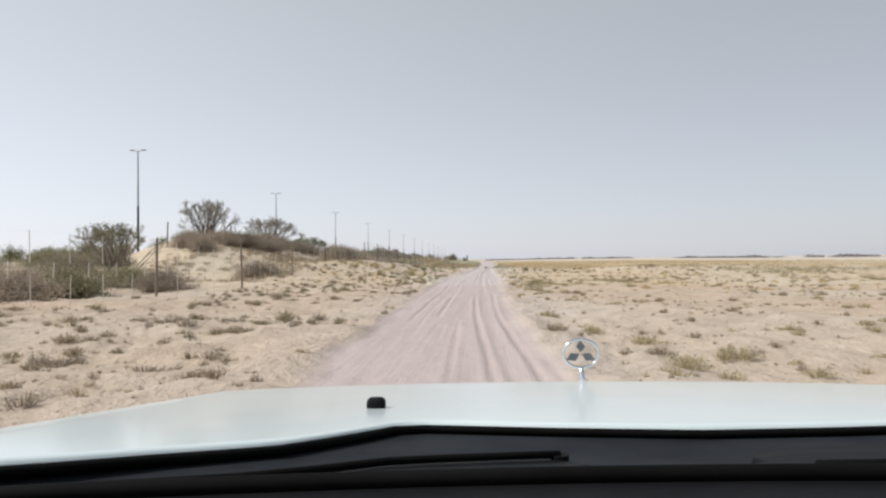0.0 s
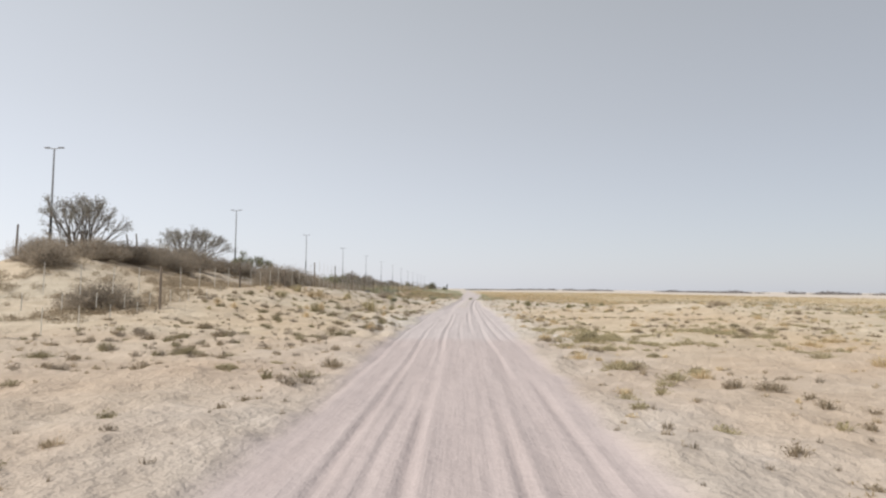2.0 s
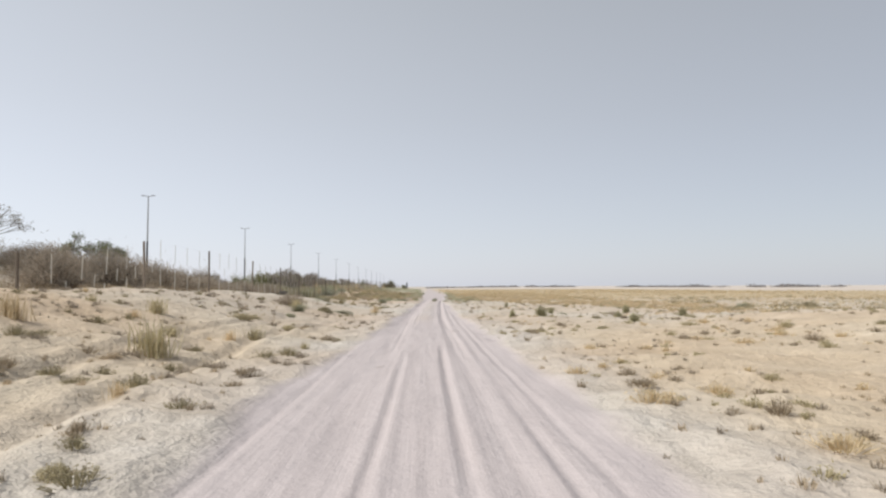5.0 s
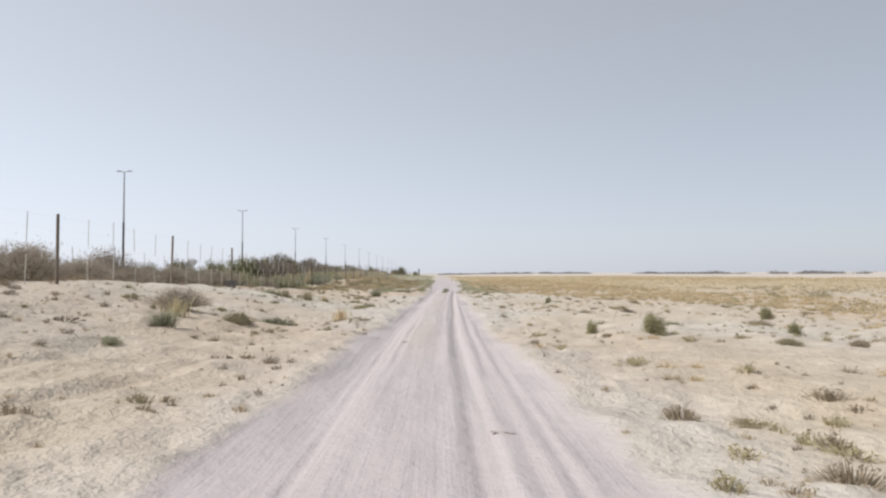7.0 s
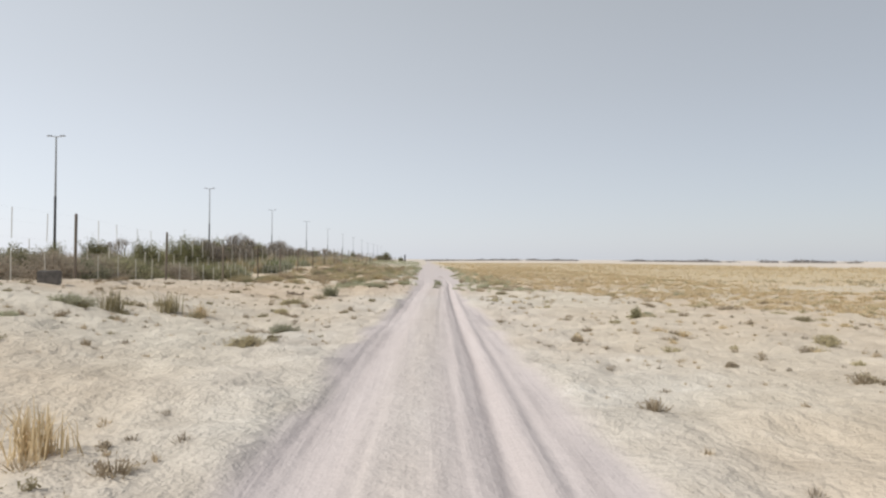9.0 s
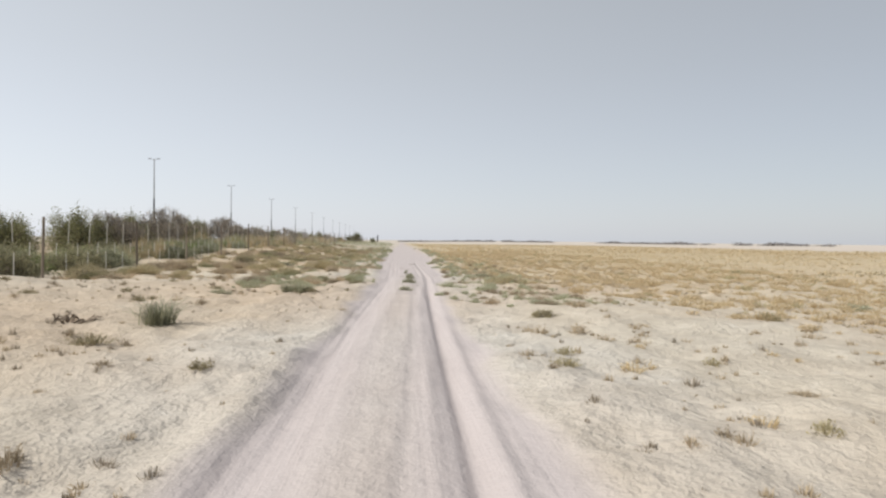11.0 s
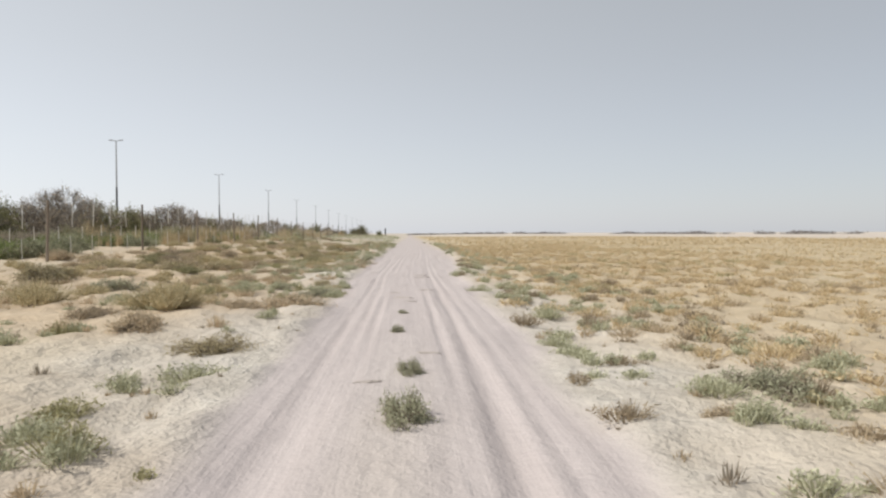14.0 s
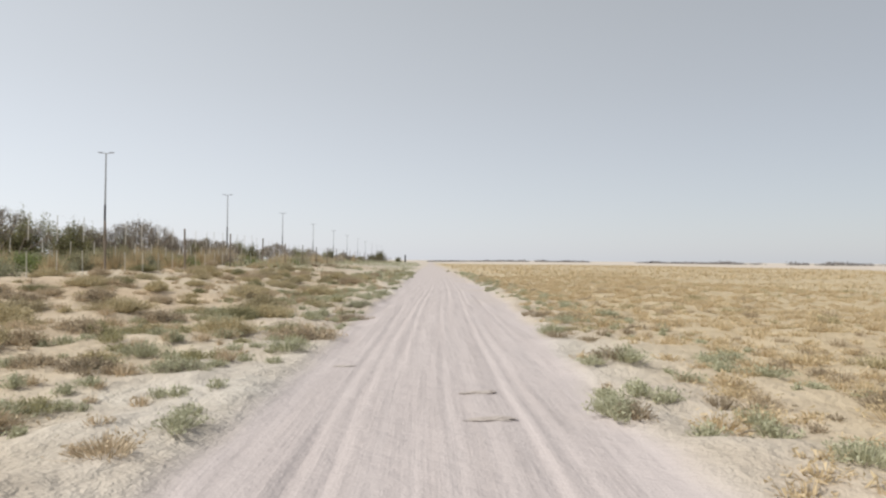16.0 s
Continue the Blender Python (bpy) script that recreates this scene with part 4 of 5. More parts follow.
def tufts(name, label, gen, xy, r, h, blades, mat, width=0.007, leafy=0.0, leaf=0.018, category="plants"):
    """Many small clumps: fine stems that fan out of one root each, with leaves on their upper ends."""
    n = len(xy)
    s = np.clip(gen.lognormal(0, 0.42, n), 0.45, 2.1)
    tall, lob, ph = gen.uniform(0.65, 1.45, n), gen.integers(2, 5, n), gen.uniform(0, 6, n)
    turn, longer = gen.uniform(0, math.pi, n), gen.uniform(1.0, 1.5, n)
    k = np.repeat(np.arange(n), (blades * s ** 1.6).astype(int) + 8)
    m = len(k)
    az, lean = gen.uniform(0, 2 * math.pi, m), np.sqrt(gen.uniform(0, 1, m))
    rim = r * s[k] * lean * (1 + 0.3 * np.sin(az * lob[k] + ph[k])) * gen.uniform(0.8, 1.2, m)
    a, b2 = rim * np.cos(az) * longer[k], rim * np.sin(az) / longer[k] ** 0.5
    o = np.stack([a * np.cos(turn[k]) - b2 * np.sin(turn[k]), a * np.sin(turn[k]) + b2 * np.cos(turn[k])], 1)
    z0 = height(xy[:, 0], xy[:, 1])[k]
    foot = np.column_stack([xy[k] + 0.5 * o, z0 - 0.015])
    tip = np.column_stack([xy[k] + o, z0 + h * s[k] ** 0.8 * tall[k] * np.sqrt(1.02 - 0.9 * lean ** 2) * gen.uniform(0.5, 1.1, m)])
    foot = foot + (tip - foot) * gen.uniform(0, 0.4, (m, 1))
    q = gen.uniform(0, 2 * math.pi, m)
    side = np.stack([np.cos(q), np.sin(q), np.zeros(m)], 1) * width * gen.uniform(0.6, 1.4, (m, 1))
    chunks = [(np.stack([foot - side, foot + side, tip], 1).reshape(-1, 3), np.arange(3 * m).reshape(m, 3))]
    if leafy:
        pick = gen.integers(0, m, int(m * leafy))
        t = gen.uniform(0.55, 1.05, (len(pick), 1))
        chunks.append(leaf_quads(foot[pick] * (1 - t) + tip[pick] * t + gen.normal(0, 0.012, (len(pick), 3)), leaf, gen, 0.2, 0.35))
    return tagged(new(name, np_mesh(name, chunks, mat)), label, category, kind="stuff")


def strewn(gen, n, x0, x1, y0, y1, clear=0.15, bare=0.44, thin=None):
    """Random places off the track, gathered in loose drifts."""
    p = np.column_stack([gen.uniform(x0, x1, n), gen.uniform(y0, y1, n)])
    ok = track_out(p[:, 0], p[:, 1]) > clear + gen.uniform(0, 1, n) ** 2
    ok &= fbm(p[:, 0] / 2.5, p[:, 1] / 2.5, 3) + gen.normal(0, 0.07, n) > bare
    if thin is not None:
        ok &= thin(p)
    return p[ok]


sg = np.random.default_rng(90)
bare_left = lambda p: sg.uniform(0, 1, len(p)) > 0.7 * smooth(52, 60, p[:, 1])
fewer = lambda p: sg.uniform(0, 1, len(p)) > 0.55 * smooth(48, 60, p[:, 1])
tufts("sparse_tufts", "dry brown tufts scattered over open sand", sg, strewn(sg, 900, -11, -1.0, 1, 98, 0.15, 0.44, bare_left), 0.10, 0.085, 55, BROWN, 0.006, 0.6)
tufts("sparse_tufts", "dusky grey tufts scattered over open sand", sg, strewn(sg, 600, -11, -1.0, 1, 64), 0.11, 0.09, 60, DUSK, 0.006, 0.6)
tufts("sparse_tufts", "olive tufts scattered over open sand", sg, strewn(sg, 700, -11, -1.0, 1, 100, 0.15, 0.44, bare_left), 0.12, 0.09, 70, OLIVE, 0.006, 0.9)
tufts("sparse_tufts", "dry brown tufts over the open sand of the plain", sg, strewn(sg, 1300, 0.8, 24, 1, 86, 0.15, 0.45, fewer), 0.10, 0.075, 55, BROWN, 0.006, 0.6)
tufts("sparse_tufts", "olive tufts over the open sand of the plain", sg, strewn(sg, 1500, 0.8, 24, 1, 86, 0.15, 0.45, fewer), 0.12, 0.08, 60, OLIVE, 0.006, 0.9)
tufts("sparse_tufts", "straw-coloured tufts over the open sand of the plain", sg, strewn(sg, 900, 0.8, 24, 20, 86, 0.15, 0.45, fewer), 0.12, 0.085, 60, TAN, 0.006, 0.6)
tufts("creeping_weeds", "low olive weeds spreading on pale sand", sg, strewn(sg, 190, 1.6, 8, 29, 36, 0.5, 0.49), 0.17, 0.05, 90, OLIVE, 0.005, 1.2)
tufts("sprigs", "tiny dry sprigs strewn over the sand", sg, strewn(sg, 5200, -11, 14, 5, 112, 0.0, 0.40), 0.045, 0.045, 12, BROWN, 0.006, 0.3, 0.012)
tufts("sprigs", "tiny dusky sprigs strewn over the sand", sg, strewn(sg, 4200, -11, 14, 5, 112, 0.0, 0.40), 0.045, 0.05, 12, DUSK, 0.006, 0.3, 0.012)
# grey-green growth closes in on the track further on
tufts("verge_plants", "grey-green low plants along the edge of the track", sg, strewn(sg, 1300, -5.0, 0.2, 97, 180, -0.1, 0.38), 0.14, 0.10, 110, GREYGREEN, 0.006, 1.3)
tufts("verge_plants", "mossy green low plants along the edge of the track", sg, strewn(sg, 260, -5.2, 0.2, 98, 170, -0.1, 0.42), 0.16, 0.11, 120, MOSS, 0.006, 1.3)
tufts("verge_plants", "grey-green plants between the track and a dry field", sg, strewn(sg, 1000, 0.8, 5.0, 90, 180, -0.15, 0.38), 0.12, 0.09, 90, GREYGREEN, 0.006, 1.3)
tufts("verge_plants", "dry brown plants between the track and a dry field", sg, strewn(sg, 300, 0.8, 5.5, 92, 170, 0.0, 0.42), 0.13, 0.09, 80, BROWN, 0.006, 0.9)
before = lambda p: p[:, 1] > np.where(p[:, 0] > -5.5, 107, 100) + sg.normal(0, 1.5, len(p))
mats = spaced(sg, -10.8, -3.0, 98, 160, 1.25, 0.62, before, 1.9)
pick = sg.integers(0, 10, len(mats))
for lo, hi, mat, tone in ((0, 6, SCRUB, "golden-brown"), (6, 7, OLIVE, "olive"), (7, 9, BROWN, "dry brown"), (9, 10, MOSS, "mossy green")):
    tufts("scrub_cushions", tone + " domed scrub cushions before the wire fence", sg, mats[(pick >= lo) & (pick < hi)], 0.31, 0.20, 560, mat, 0.007, 1.6, 0.021)
tufts("sparse_tufts", "small dry tufts between the scrub cushions", sg, strewn(sg, 900, -10.8, -1.2, 99, 160, 0.2, 0.40), 0.13, 0.11, 70, BROWN, 0.006, 0.8)
tufts("reed_grass", "tall pale dry grass behind the wire fence", sg, strewn(sg, 420, -19, -12, 112, 230, 0.2, 0.36), 0.34, 0.75, 90, TAN, 0.012, 0.1)
scatter("slope_growth", "dry low plants on the slope of a sand mound", sg, points(sg, 1500, -22, -11, 33, 72), 110, 0.14, 0.2, BROWN, 0.03)
far = points(sg, 2200, -40, -1.5, 150, 420, 2.0)
scatter("distant_scrub", "distant grey-green scrub beside the track", sg, far, 40, 0.32, 0.6, GREYGREEN, 0.09)
far = points(sg, 2600, 14, 90, 28, 110, 2.0, lambda p: p[:, 0] < field_edge(p[:, 1]) + 30)
scatter("distant_scrub", "distant olive scrub on the plain", sg, far, 40, 0.14, 0.3, OLIVE, 0.05)


def grass_field(name, label, gen, p, blades, h, spread, width, mat):
    k = np.repeat(np.arange(len(p)), blades)
    sc = gen.uniform(0.6, 1.4, len(p))[k][:, None]
    q = p[k] + gen.normal(0, 0.10, (len(k), 2)) * sc
    z = height(p[:, 0], p[:, 1])[k] - 0.02
    roots = np.column_stack([q, z])
    return tagged(new(name, np_mesh(name, [grass_blades(gen, roots, h, spread, width)], mat)), label, "grass", kind="stuff")


in_field = lambda p: p[:, 0] > field_edge(p[:, 1]) + sg.normal(0, 0.7, len(p))
field = spaced(sg, 2.0, 19, 58, 165, 0.50, 0.80, lambda p: p[:, 0] > field_edge(p[:, 1]) + 4 * smooth(90, 70, p[:, 1]) + sg.normal(0, 0.7, len(p)))
pick = sg.integers(0, 10, len(field))
for lo, hi, mat, tone in ((0, 5, STRAW, "straw-coloured"), (5, 9, TAN, "dull tan"), (9, 10, OLIVE, "olive")):
    tufts("field_tufts", "low " + tone + " tufts with sand between them", sg, field[(pick >= lo) & (pick < hi)], 0.17, 0.085, 55, mat, 0.008, 0.9, 0.024)
tufts("field_weeds", "small brown weeds between dry grass tufts", sg, strewn(sg, 900, 2.0, 12, 86, 150, 0.2, 0.40), 0.12, 0.08, 50, BROWN, 0.006, 0.6)
mid_field = points(sg, 16000, 9, 75, 62, 210, 1.7, lambda p: in_field(p) & ((p[:, 0] > 17) | (p[:, 1] > 160)), 0.43)
grass_field("straw_grass", "dry straw-coloured grass in the middle of the field", sg, mid_field[::2], 8, 0.17, 0.32, 0.020, STRAW)
grass_field("straw_grass", "dull tan dry grass in the middle of the field", sg, mid_field[1::2], 8, 0.17, 0.32, 0.020, TAN)
far_field = points(sg, 7000, 3, 104, 165, 380, 2.2, in_field)
grass_field("straw_grass", "dry straw-coloured grass at the far end", sg, far_field[::2], 6, 0.3, 0.5, 0.05, STRAW)
grass_field("straw_grass", "dull tan dry grass at the far end", sg, far_field[1::2], 6, 0.3, 0.5, 0.05, TAN)


# ---- clods and ridges thrown up on the track ----
# the clods' shadowed look is painted in: darker than the sand around them
CLOD = simple("shaded_sand_clod", (0.36, 0.31, 0.275), (0.47, 0.415, 0.375), 20, 0.95, 0, 0.006)


def clod(seed, length, wide, tall):
    gen = np.random.default_rng(seed)
    bm = bmesh.new()
    bmesh.ops.create_icosphere(bm, subdivisions=3, radius=1)
    for v in bm.verts:
        k = 1 + 0.9 * (float(fbm(np.array([v.co.x * 3.1 + seed]), np.array([v.co.y * 2.6 + v.co.z * 3]), 3)[0]) - 0.5)
        v.co = Vector((v.co.x * length / 2 * k, v.co.y * wide / 2 * k + 0.07 * wide * math.sin(3 * v.co.x + seed), max(v.co.z, -0.6) * tall * k))
    me = bpy.data.meshes.new("sand_clod")
    bm.to_mesh(me)
    bm.free()
    me.materials.append(CLOD)
    return tagged(new("sand_clod", me), "low crumbling ridge of sand on the track, in a shade-dark tone", "sand", "sand clods on the track")


for k, (x, y, s, turn) in enumerate([(1.0, 116.4, 1.2, 6), (0.97, 112.2, 1.0, -8), (0.3, 111.7, 0.8, 20), (0.47, 110.6, 1.1, -12), (0.58, 110.0, 0.9, 10), (1.0, 117.5, 1.1, 15), (0.2, 103.2, 0.7, 15), (0.75, 104.6, 0.8, -10), (-0.1, 113.0, 0.7, 30), (0.6, 98.3, 0.7, 0), (0.3, 95.0, 0.6, 20), (-0.5, 119.0, 0.8, 12), (-0.9, 62.5, 0.7, 10), (0.2, 55.0, 0.6, -20), (-1.4, 47.0, 0.6, 40)]):
    set_down(clod(200 + k, 0.34 * s, 0.12 * s, 0.014 * s), x, y, 1.0, turn, None, 0.0)


# ---- far line of trees beyond the plain ----
tg = np.random.default_rng(99)
az = tg.uniform(radians(0.5), radians(42), 1100)
keep = fbm(az * 34, az * 0 + 4, 4) > 0.47
az = az[keep]
dist = 900 + 120 * np.sin(az * 9)
cx, cy = dist * np.sin(az), dist * np.cos(az)
big = 0.40 + 0.75 * fbm(az * 120, az * 0 + 9, 3) + 0.2 * smooth(0.2, 0.5, az)
k = np.repeat(np.arange(len(az)), 45)
c = np.column_stack([cx[k] + tg.normal(0, 3.2, len(k)), cy[k] + tg.normal(0, 4, len(k)), coarse_height(cx, cy)[k] + abs(tg.normal(0, 1, len(k))) * 0.95 * big[k] ** 2])
# FAR carries the greying of the distant air in its base colour
tagged(new("tree_line", np_mesh("tree_line", [leaf_quads(c, 0.8, tg, 0.3, 0.7)], FAR)), "far line of trees on the horizon, greyed by painted haze", "trees", kind="stuff")
# a marker post by the far end of the track
mark = thing("marker_post", "dark upright marker post far down the track", "post")
bm = bmesh.new()
tube(bm, [(0, 0, -0.3), (0, 0, 5.2), (0, 0, 5.6)], [0.55, 0.5, 0.3], 8)
part("post", bm, DARKSTEEL, mark)
mark.matrix_basis = pose(-13.9, 575, zat(-13.9, 575))


# ---- the white car that stands at the start of the track ----
def paint():
    m, nt, lk, b = material("white_car_paint", 0.28)
    n = tex_noise(nt, lk, 5, 4)
    r = ramp(nt, [(0.3, (0.60, 0.69, 0.70)), (0.7, (0.655, 0.74, 0.75))])
    lk.new(n.outputs["Fac"], r.inputs[0])
    lk.new(r.outputs[0], b.inputs["Base Color"])
    b.inputs["Coat Weight"].default_value = 0.6
    b.inputs["Coat Roughness"].default_value = 0.12
    return m


PAINT = paint()
PLASTIC = simple("dusty_black_plastic", (0.004, 0.0045, 0.005), (0.010, 0.0105, 0.011), 9, 0.6, 0, 0.001)
SLATE = simple("dusty_slate_plastic", (0.010, 0.012, 0.015), (0.026, 0.029, 0.034), 5, 0.75, 0, 0.001)
RUBBER = simple("black_rubber", (0.003, 0.003, 0.003), (0.007, 0.007, 0.007), 6, 0.8)
DASH = simple("dark_grey_dashboard", (0.009, 0.0095, 0.011), (0.014, 0.0145, 0.016), 14, 0.7, 0, 0.001)
CHROME = simple("chrome", (0.70, 0.71, 0.72), (0.78, 0.79, 0.80), 4, 0.12, 1.0)
# for the ornament's blades: darker and rougher than the ring's chrome
DULL = simple("dull_dark_chrome", (0.16, 0.165, 0.17), (0.24, 0.245, 0.25), 9, 0.45, 0.7)
for m in (PLASTIC, SLATE, RUBBER, DASH):
    m.node_tree.nodes["Principled BSDF"].inputs["Specular IOR Level"].default_value = 0.08
CAR_AT = pose(0.02, 0.0, 0.0, 0, 0, 1.9)
EYE, MID = 1.22, 0.325          # eye height; the car's centre line, right of the eye
car = thing("car", "white car with a chrome ornament on its bonnet", "car", at=CAR_AT)


def sheet(fn, us, vs, thick=0.0):
    """A curved panel: fn(u, v) gives its points; thick folds it down by that much."""
    bm = bmesh.new()
    g = [[bm.verts.new(fn(u, v)) for u in us] for v in vs]
    for a, b in zip(g, g[1:]):
        for i in range(len(us) - 1):
            bm.faces.new((a[i], a[i + 1], b[i + 1], b[i]))
    bmesh.ops.recalc_face_normals(bm, faces=bm.faces)
    if thick:
        bmesh.ops.solidify(bm, geom=bm.faces[:], thickness=thick)
    return bm


def bonnet_z(d, u):
    k = min(1.0, abs(u) / 0.93) ** 2
    return EYE - 0.139 + 0.040 * k - (0.105 + 0.034 * k) * d - 0.06 * max(0.0, (d - 1.62) / 0.31) ** 3


def rear_edge(u):
    return float(np.interp(abs(u), [0, 0.2, 0.38, 0.42, 0.475, 0.54, 0.667, 0.716, 0.76, 0.93], [0.91, 0.93, 0.957, 0.95, 0.86, 0.772, 0.692, 0.652, 0.62, 0.52]))


def screen_base(u):
    """How far ahead of the eye the windscreen meets the dashboard."""
    return 0.556 - 0.115 * u * u


def bonnet(u, v):
    d0 = rear_edge(u)
    d = d0 + (1.93 - 0.30 * (abs(u) / 0.93) ** 3 - d0) * v
    return (MID + u, d, bonnet_z(d, u))


us = [-0.93 + 1.86 * k / 48 for k in range(49)]
hood = part("bonnet", sheet(bonnet, us, [k / 30 for k in range(31)], 0.012), PAINT, car, "glossy white bonnet", True)
# fenders, nose and lower body
for s in (-1, 1):
    prof = lambda u, v, s=s: (MID + s * (0.93 + 0.02 * math.sin(math.pi * v)), 0.45 + 1.18 * u, (bonnet_z(0.45 + 1.18 * u, 0.93) - 0.012) * (1 - v) + max(0.36, 0.40 + 0.34 * max(0, 1 - ((0.45 + 1.18 * u - 1.2) / 0.42) ** 2) ** 0.5 if abs(0.45 + 1.18 * u - 1.2) < 0.42 else 0.36) * v)
    part("fender", sheet(prof, [k / 24 for k in range(25)], [k / 8 for k in range(9)], 0.01), PAINT, car, "", True)
    wheel_at = (MID + s * 0.80, 1.2, 0.35)
    bm = bmesh.new()
    bmesh.ops.create_cone(bm, cap_ends=True, segments=32, radius1=0.35, radius2=0.35, depth=0.22, matrix=Matrix.Translation(wheel_at) @ pose(0, 0, 0, 0, 90, 0))
    bmesh.ops.bevel(bm, geom=[e for e in bm.edges if len(e.link_faces) == 2 and e.calc_face_angle() > 0.8], offset=0.035, segments=3, affect="EDGES")
    tyre = part("wheel", bm, RUBBER, car, "", True)
    bm = bmesh.new()
    bmesh.ops.create_cone(bm, cap_ends=True, segments=24, radius1=0.21, radius2=0.19, depth=0.24, matrix=Matrix.Translation(wheel_at) @ pose(0, 0, 0, 0, 90, 0))
    part("rim", bm, STEEL, tyre)
bm = bmesh.new()
box(bm, (MID, 1.90, 0.62), (1.7, 0.16, 0.42), 0.06)
part("bumper", bm, PAINT, car)
bm = bmesh.new()
box(bm, (MID, 1.2, 0.62), (1.3, 1.3, 0.4), 0.03)
part("engine_bay", bm, PLASTIC, car)

# cowl, wipers, seal and dashboard
def cowl(u, v):
    d0, d1 = screen_base(u) + 0.012, rear_edge(u) + 0.02
    z0, z1 = EYE - 0.192, bonnet_z(rear_edge(u), u) - 0.016
    return (MID + u, d0 + (d1 - d0) * v, z0 + (z1 - z0) * v - 0.012 * math.sin(math.pi * v))


part("cowl_panel", sheet(cowl, us, [k / 10 for k in range(11)], 0.01), SLATE, car, "dusty slate-grey plastic cowl", True)


def well(u0, u1, v0, v1):
    """A black moulded recess in the cowl, round at its corners."""
    def fn(a, b):
        e = min(1.0, 6 * min(a, 1 - a)) ** 0.5
        x, y, z = cowl(u0 + (u1 - u0) * a, (v0 + v1) / 2 + (v1 - v0) * (b - 0.5) * e)
        return (x, y, z + 0.004)
    return sheet(fn, [k / 24 for k in range(25)], [k / 6 for k in range(7)], 0.003)


part("wiper_well", well(-0.56, -0.19, 0.06, 0.52), PLASTIC, car, "black recess under the wiper", True)
part("wiper_well", well(-0.02, 0.62, 0.08, 0.72), PLASTIC, car, "black recess under the wiper", True)
bm = bmesh.new()
tube(bm, [bonnet(u, 0)[:1] + (bonnet(u, 0)[1] - 0.006, bonnet(u, 0)[2] - 0.008) for u in us], [0.006] * len(us), 8)
part("bonnet_seal", bm, RUBBER, car, "black rubber seal", True)
for ua, va, ub, vb in ((-0.72, 0.10, -0.22, 0.46), (0.0, 0.14, 0.62, 0.60)):
    bm = bmesh.new()
    pts = [Vector(cowl(ua + (ub - ua) * k / 8, va + (vb - va) * k / 8)) + Vector((0, 0, 0.010)) for k in range(9)]
    tube(bm, pts, [0.0045] * 9, 8)
    arm = part("wiper", bm, RUBBER, car, "black wiper arm", True)
    bm = bmesh.new()
    tube(bm, [pts[-1], pts[-1] + Vector((0, 0.0, -0.03))], [0.010, 0.013], 12)
    part("wiper_pivot", bm, PLASTIC, arm)
bm = bmesh.new()
tube(bm, [(MID + u, screen_base(u), EYE - 0.182) for u in us], [0.0075] * len(us), 8)
part("screen_seal", bm, RUBBER, car, "black windscreen seal", True)
dash = lambda u, v: (MID + u, 0.20 + (screen_base(u) - 0.006 - 0.20) * v, EYE - 0.187)
part("dashboard", sheet(dash, us, [k / 8 for k in range(9)], 0.02), DASH, car, "dark grey dashboard top", True)
# the cabin over and behind the dashboard: roof, pillars, sides, tail
roof = lambda u, v: (MID + 0.68 * u, 0.06 - 1.75 * v - 0.05 * u * u, EYE + 0.36 - 0.05 * u * u - 0.10 * max(0.0, v - 0.6) ** 2 + 0.06 * math.sin(math.pi * v))
part("roof", sheet(roof, [k / 12 - 1 for k in range(25)], [k / 16 for k in range(17)], 0.03), PAINT, car, "", True)
for s in (-1, 1):
    bm = bmesh.new()
    tube(bm, [(MID + s * 0.84, 0.47, EYE - 0.17), (MID + s * 0.78, 0.27, EYE + 0.10), (MID + s * 0.68, 0.02, EYE + 0.33)], [0.035, 0.032, 0.035], 10)
    part("windscreen_pillar", bm, PAINT, car, "", True)
    bm = bmesh.new()
    tube(bm, [(MID + s * 0.86, -1.95, EYE - 0.20), (MID + s * 0.78, -1.80, EYE + 0.10), (MID + s * 0.66, -1.66, EYE + 0.30)], [0.05, 0.05, 0.045], 10)
    part("rear_pillar", bm, PAINT, car, "", True)
    flank = lambda u, v, s=s: (MID + s * (0.90 + 0.03 * math.sin(math.pi * v)), 0.44 - 2.74 * u, (EYE - 0.20) * (1 - v) + 0.30 * v + (0.34 * max(0.0, 1 - ((u - 0.72) / 0.155) ** 2) ** 0.5 * v if abs(u - 0.72) < 0.155 else 0))
    part("body_side", sheet(flank, [k / 40 for k in range(41)], [k / 8 for k in range(9)], 0.02), PAINT, car, "", True)
    wheel_at = (MID + s * 0.80, -1.53, 0.35)
    bm = bmesh.new()
    bmesh.ops.create_cone(bm, cap_ends=True, segments=32, radius1=0.35, radius2=0.35, depth=0.22, matrix=Matrix.Translation(wheel_at) @ pose(0, 0, 0, 0, 90, 0))
    bmesh.ops.bevel(bm, geom=[e for e in bm.edges if len(e.link_faces) == 2 and e.calc_face_angle() > 0.8], offset=0.035, segments=3, affect="EDGES")
    tyre = part("wheel", bm, RUBBER, car, "", True)
    bm = bmesh.new()
    bmesh.ops.create_cone(bm, cap_ends=True, segments=24, radius1=0.21, radius2=0.19, depth=0.24, matrix=Matrix.Translation(wheel_at) @ pose(0, 0, 0, 0, 90, 0))
    part("rim", bm, STEEL, tyre)
tail = lambda u, v: (MID + 0.88 * u, -2.30 - 0.06 * (1 - u * u), (EYE - 0.20) * (1 - v) + 0.32 * v)
part("tailgate", sheet(tail, [k / 12 - 1 for k in range(25)], [k / 6 for k in range(7)], 0.03), PAINT, car, "", True)
deck = lambda u, v: (MID + 0.88 * u, -1.80 - 0.52 * v, EYE - 0.19)
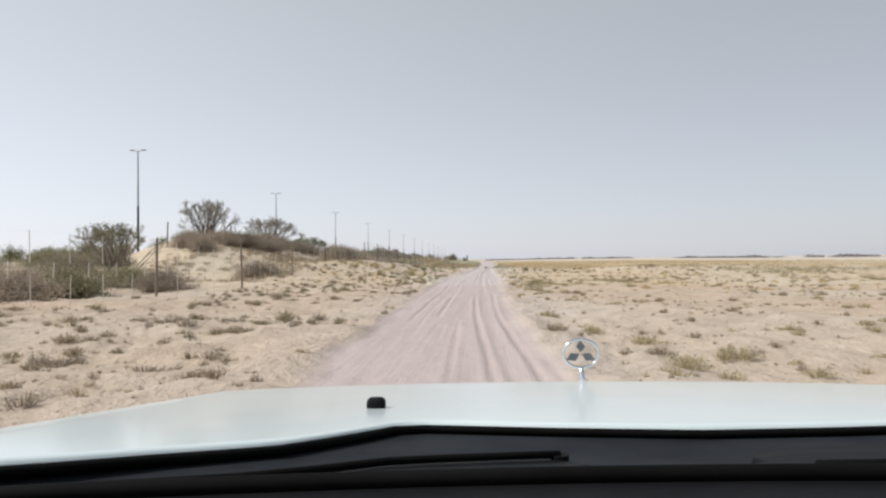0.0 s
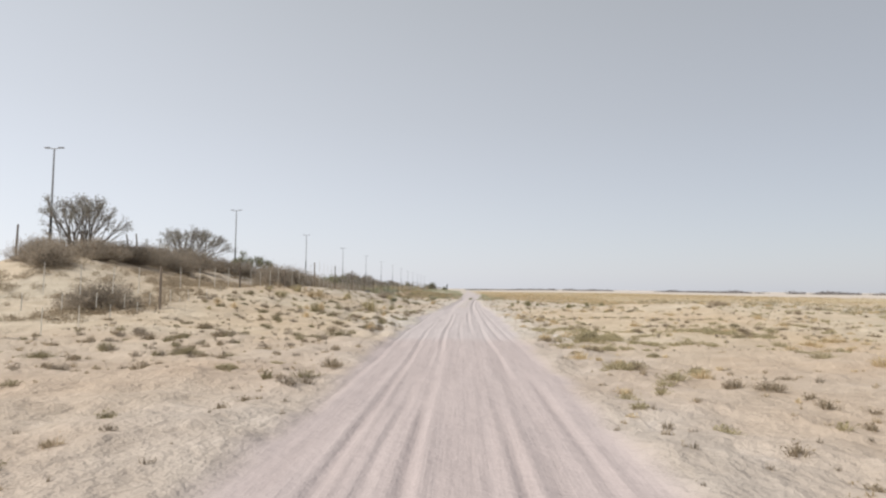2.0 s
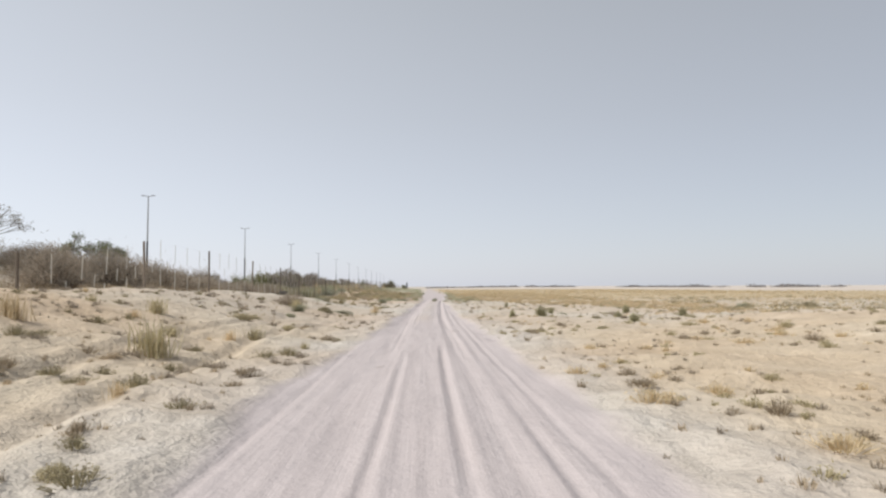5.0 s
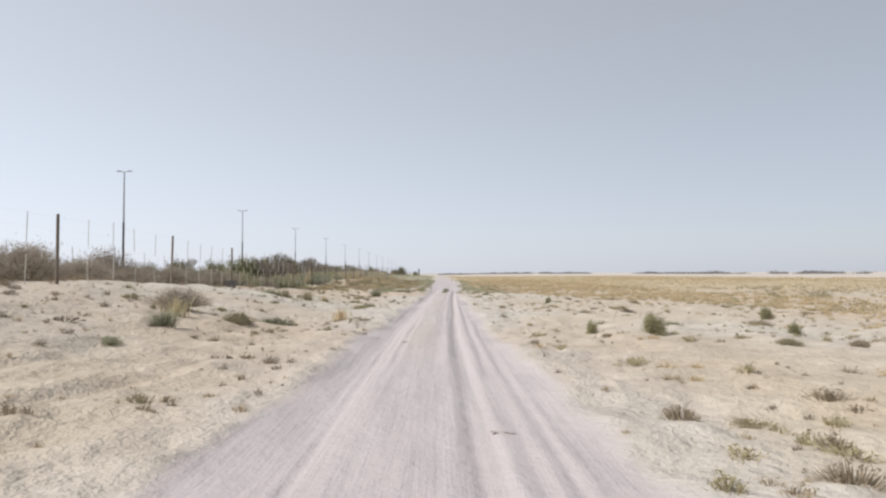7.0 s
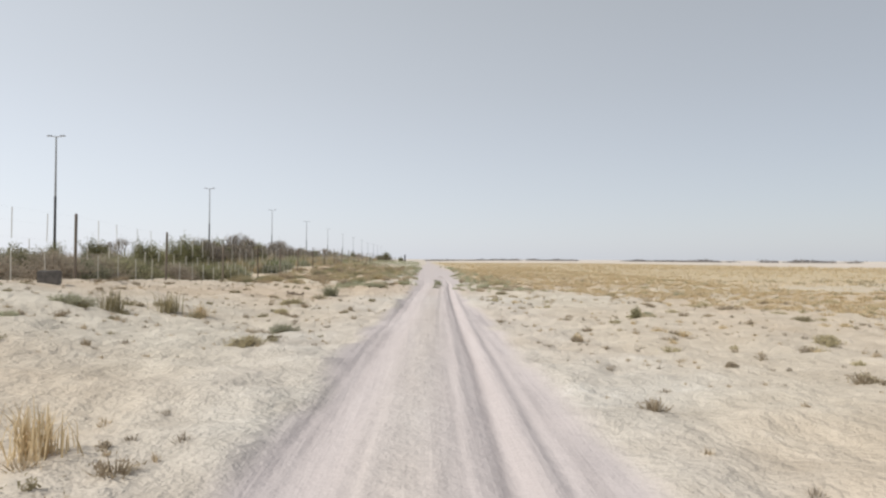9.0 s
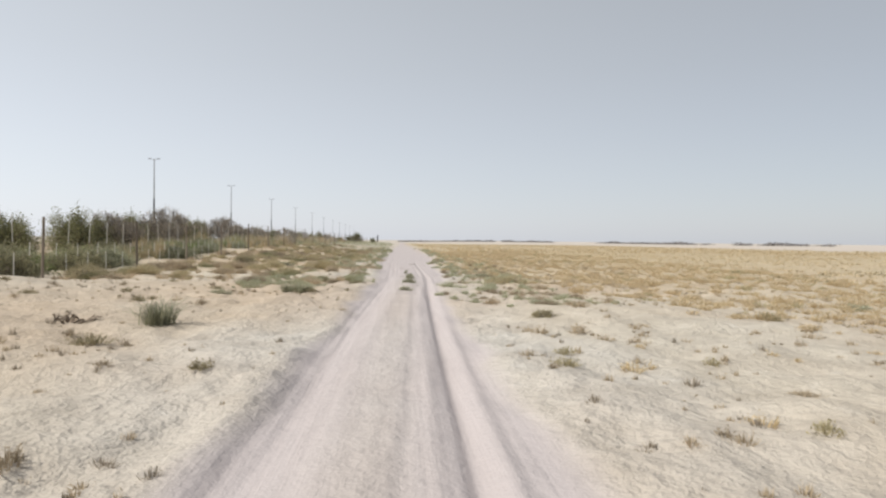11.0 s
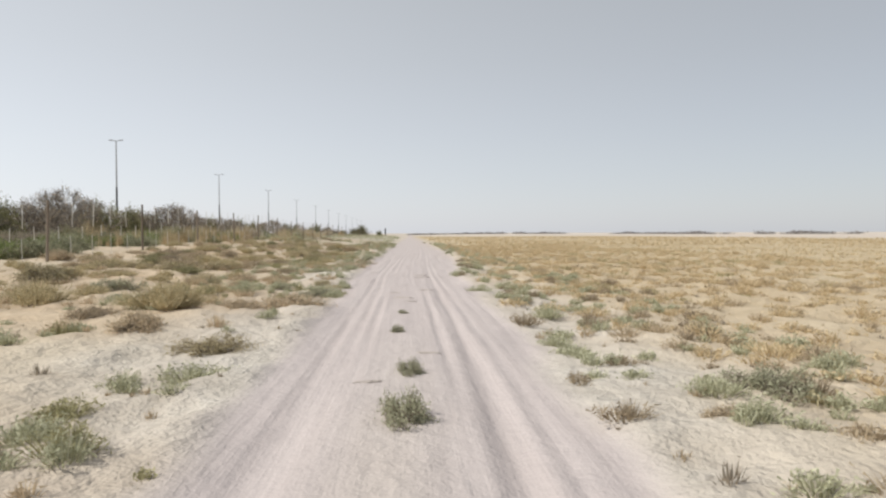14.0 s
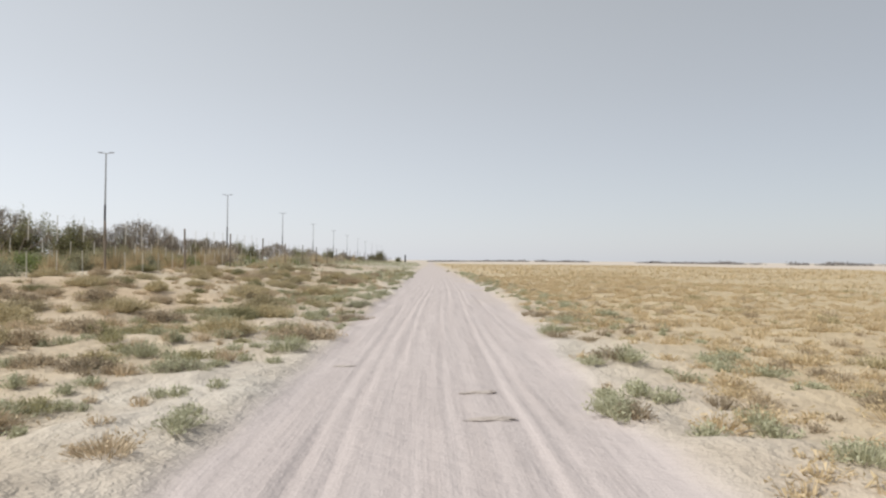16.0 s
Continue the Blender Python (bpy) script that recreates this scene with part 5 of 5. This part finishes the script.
part("boot_lid", sheet(deck, [k / 12 - 1 for k in range(25)], [k / 6 for k in range(7)], 0.02), PAINT, car, "", True)
bm = bmesh.new()
box(bm, (MID, -0.65, 0.36), (1.66, 2.3, 0.06), 0.02)
part("cabin_floor", bm, PLASTIC, car)
# washer nozzle
bm = bmesh.new()
nx0, nd = -0.154, 1.144
bmesh.ops.create_uvsphere(bm, u_segments=20, v_segments=12, radius=1)
for v in bm.verts:
    r = Vector((abs(v.co.x) ** 0.6 * (1 if v.co.x > 0 else -1), abs(v.co.y) ** 0.6 * (1 if v.co.y > 0 else -1), abs(v.co.z) ** 0.6 * (1 if v.co.z > 0 else -1)))
    v.co = Vector((nx0, nd, bonnet_z(nd, nx0 - MID) + 0.006)) + Vector((r.x * 0.0165, r.y * 0.015, r.z * 0.012))
part("washer_nozzle", bm, PLASTIC, car, "black plastic washer nozzle", True)
# ornament: a ring with three blades on a short stem
od, ox = 1.78, 0.316
oz = EYE - 0.258
bm = bmesh.new()
ring = [(ox + 0.047 * math.cos(2 * math.pi * k / 40), od, oz + 0.038 * math.sin(2 * math.pi * k / 40)) for k in range(41)]
tube(bm, ring, [0.0042] * 41, 8, False)
orn = part("ornament", bm, CHROME, car, "chrome ring ornament", True)
for k in range(3):
    a = math.pi / 2 + 2 * math.pi * k / 3
    bm = bmesh.new()
    dirv, nrm = Vector((math.cos(a), 0, math.sin(a) * 0.8)), Vector((-math.sin(a), 0, math.cos(a)))
    mid = Vector((ox, od, oz))
    q = [mid + dirv * 0.004, mid + dirv * 0.023 + nrm * 0.012, mid + dirv * 0.044, mid + dirv * 0.023 - nrm * 0.012]
    f = bm.faces.new([bm.verts.new(p) for p in q])
    ext = bmesh.ops.extrude_face_region(bm, geom=[f])
    bmesh.ops.translate(bm, vec=(0, 0.006, 0), verts=[v for v in ext["geom"] if isinstance(v, bmesh.types.BMVert)])
    part("blade", bm, DULL, orn)
bm = bmesh.new()
tube(bm, [(ox + 0.006, od, bonnet_z(od, 0) - 0.004), (ox + 0.003, od, bonnet_z(od, 0) + 0.012), (ox, od, oz - 0.036)], [0.016, 0.008, 0.006], 10)
part("stem", bm, CHROME, orn, "", True)
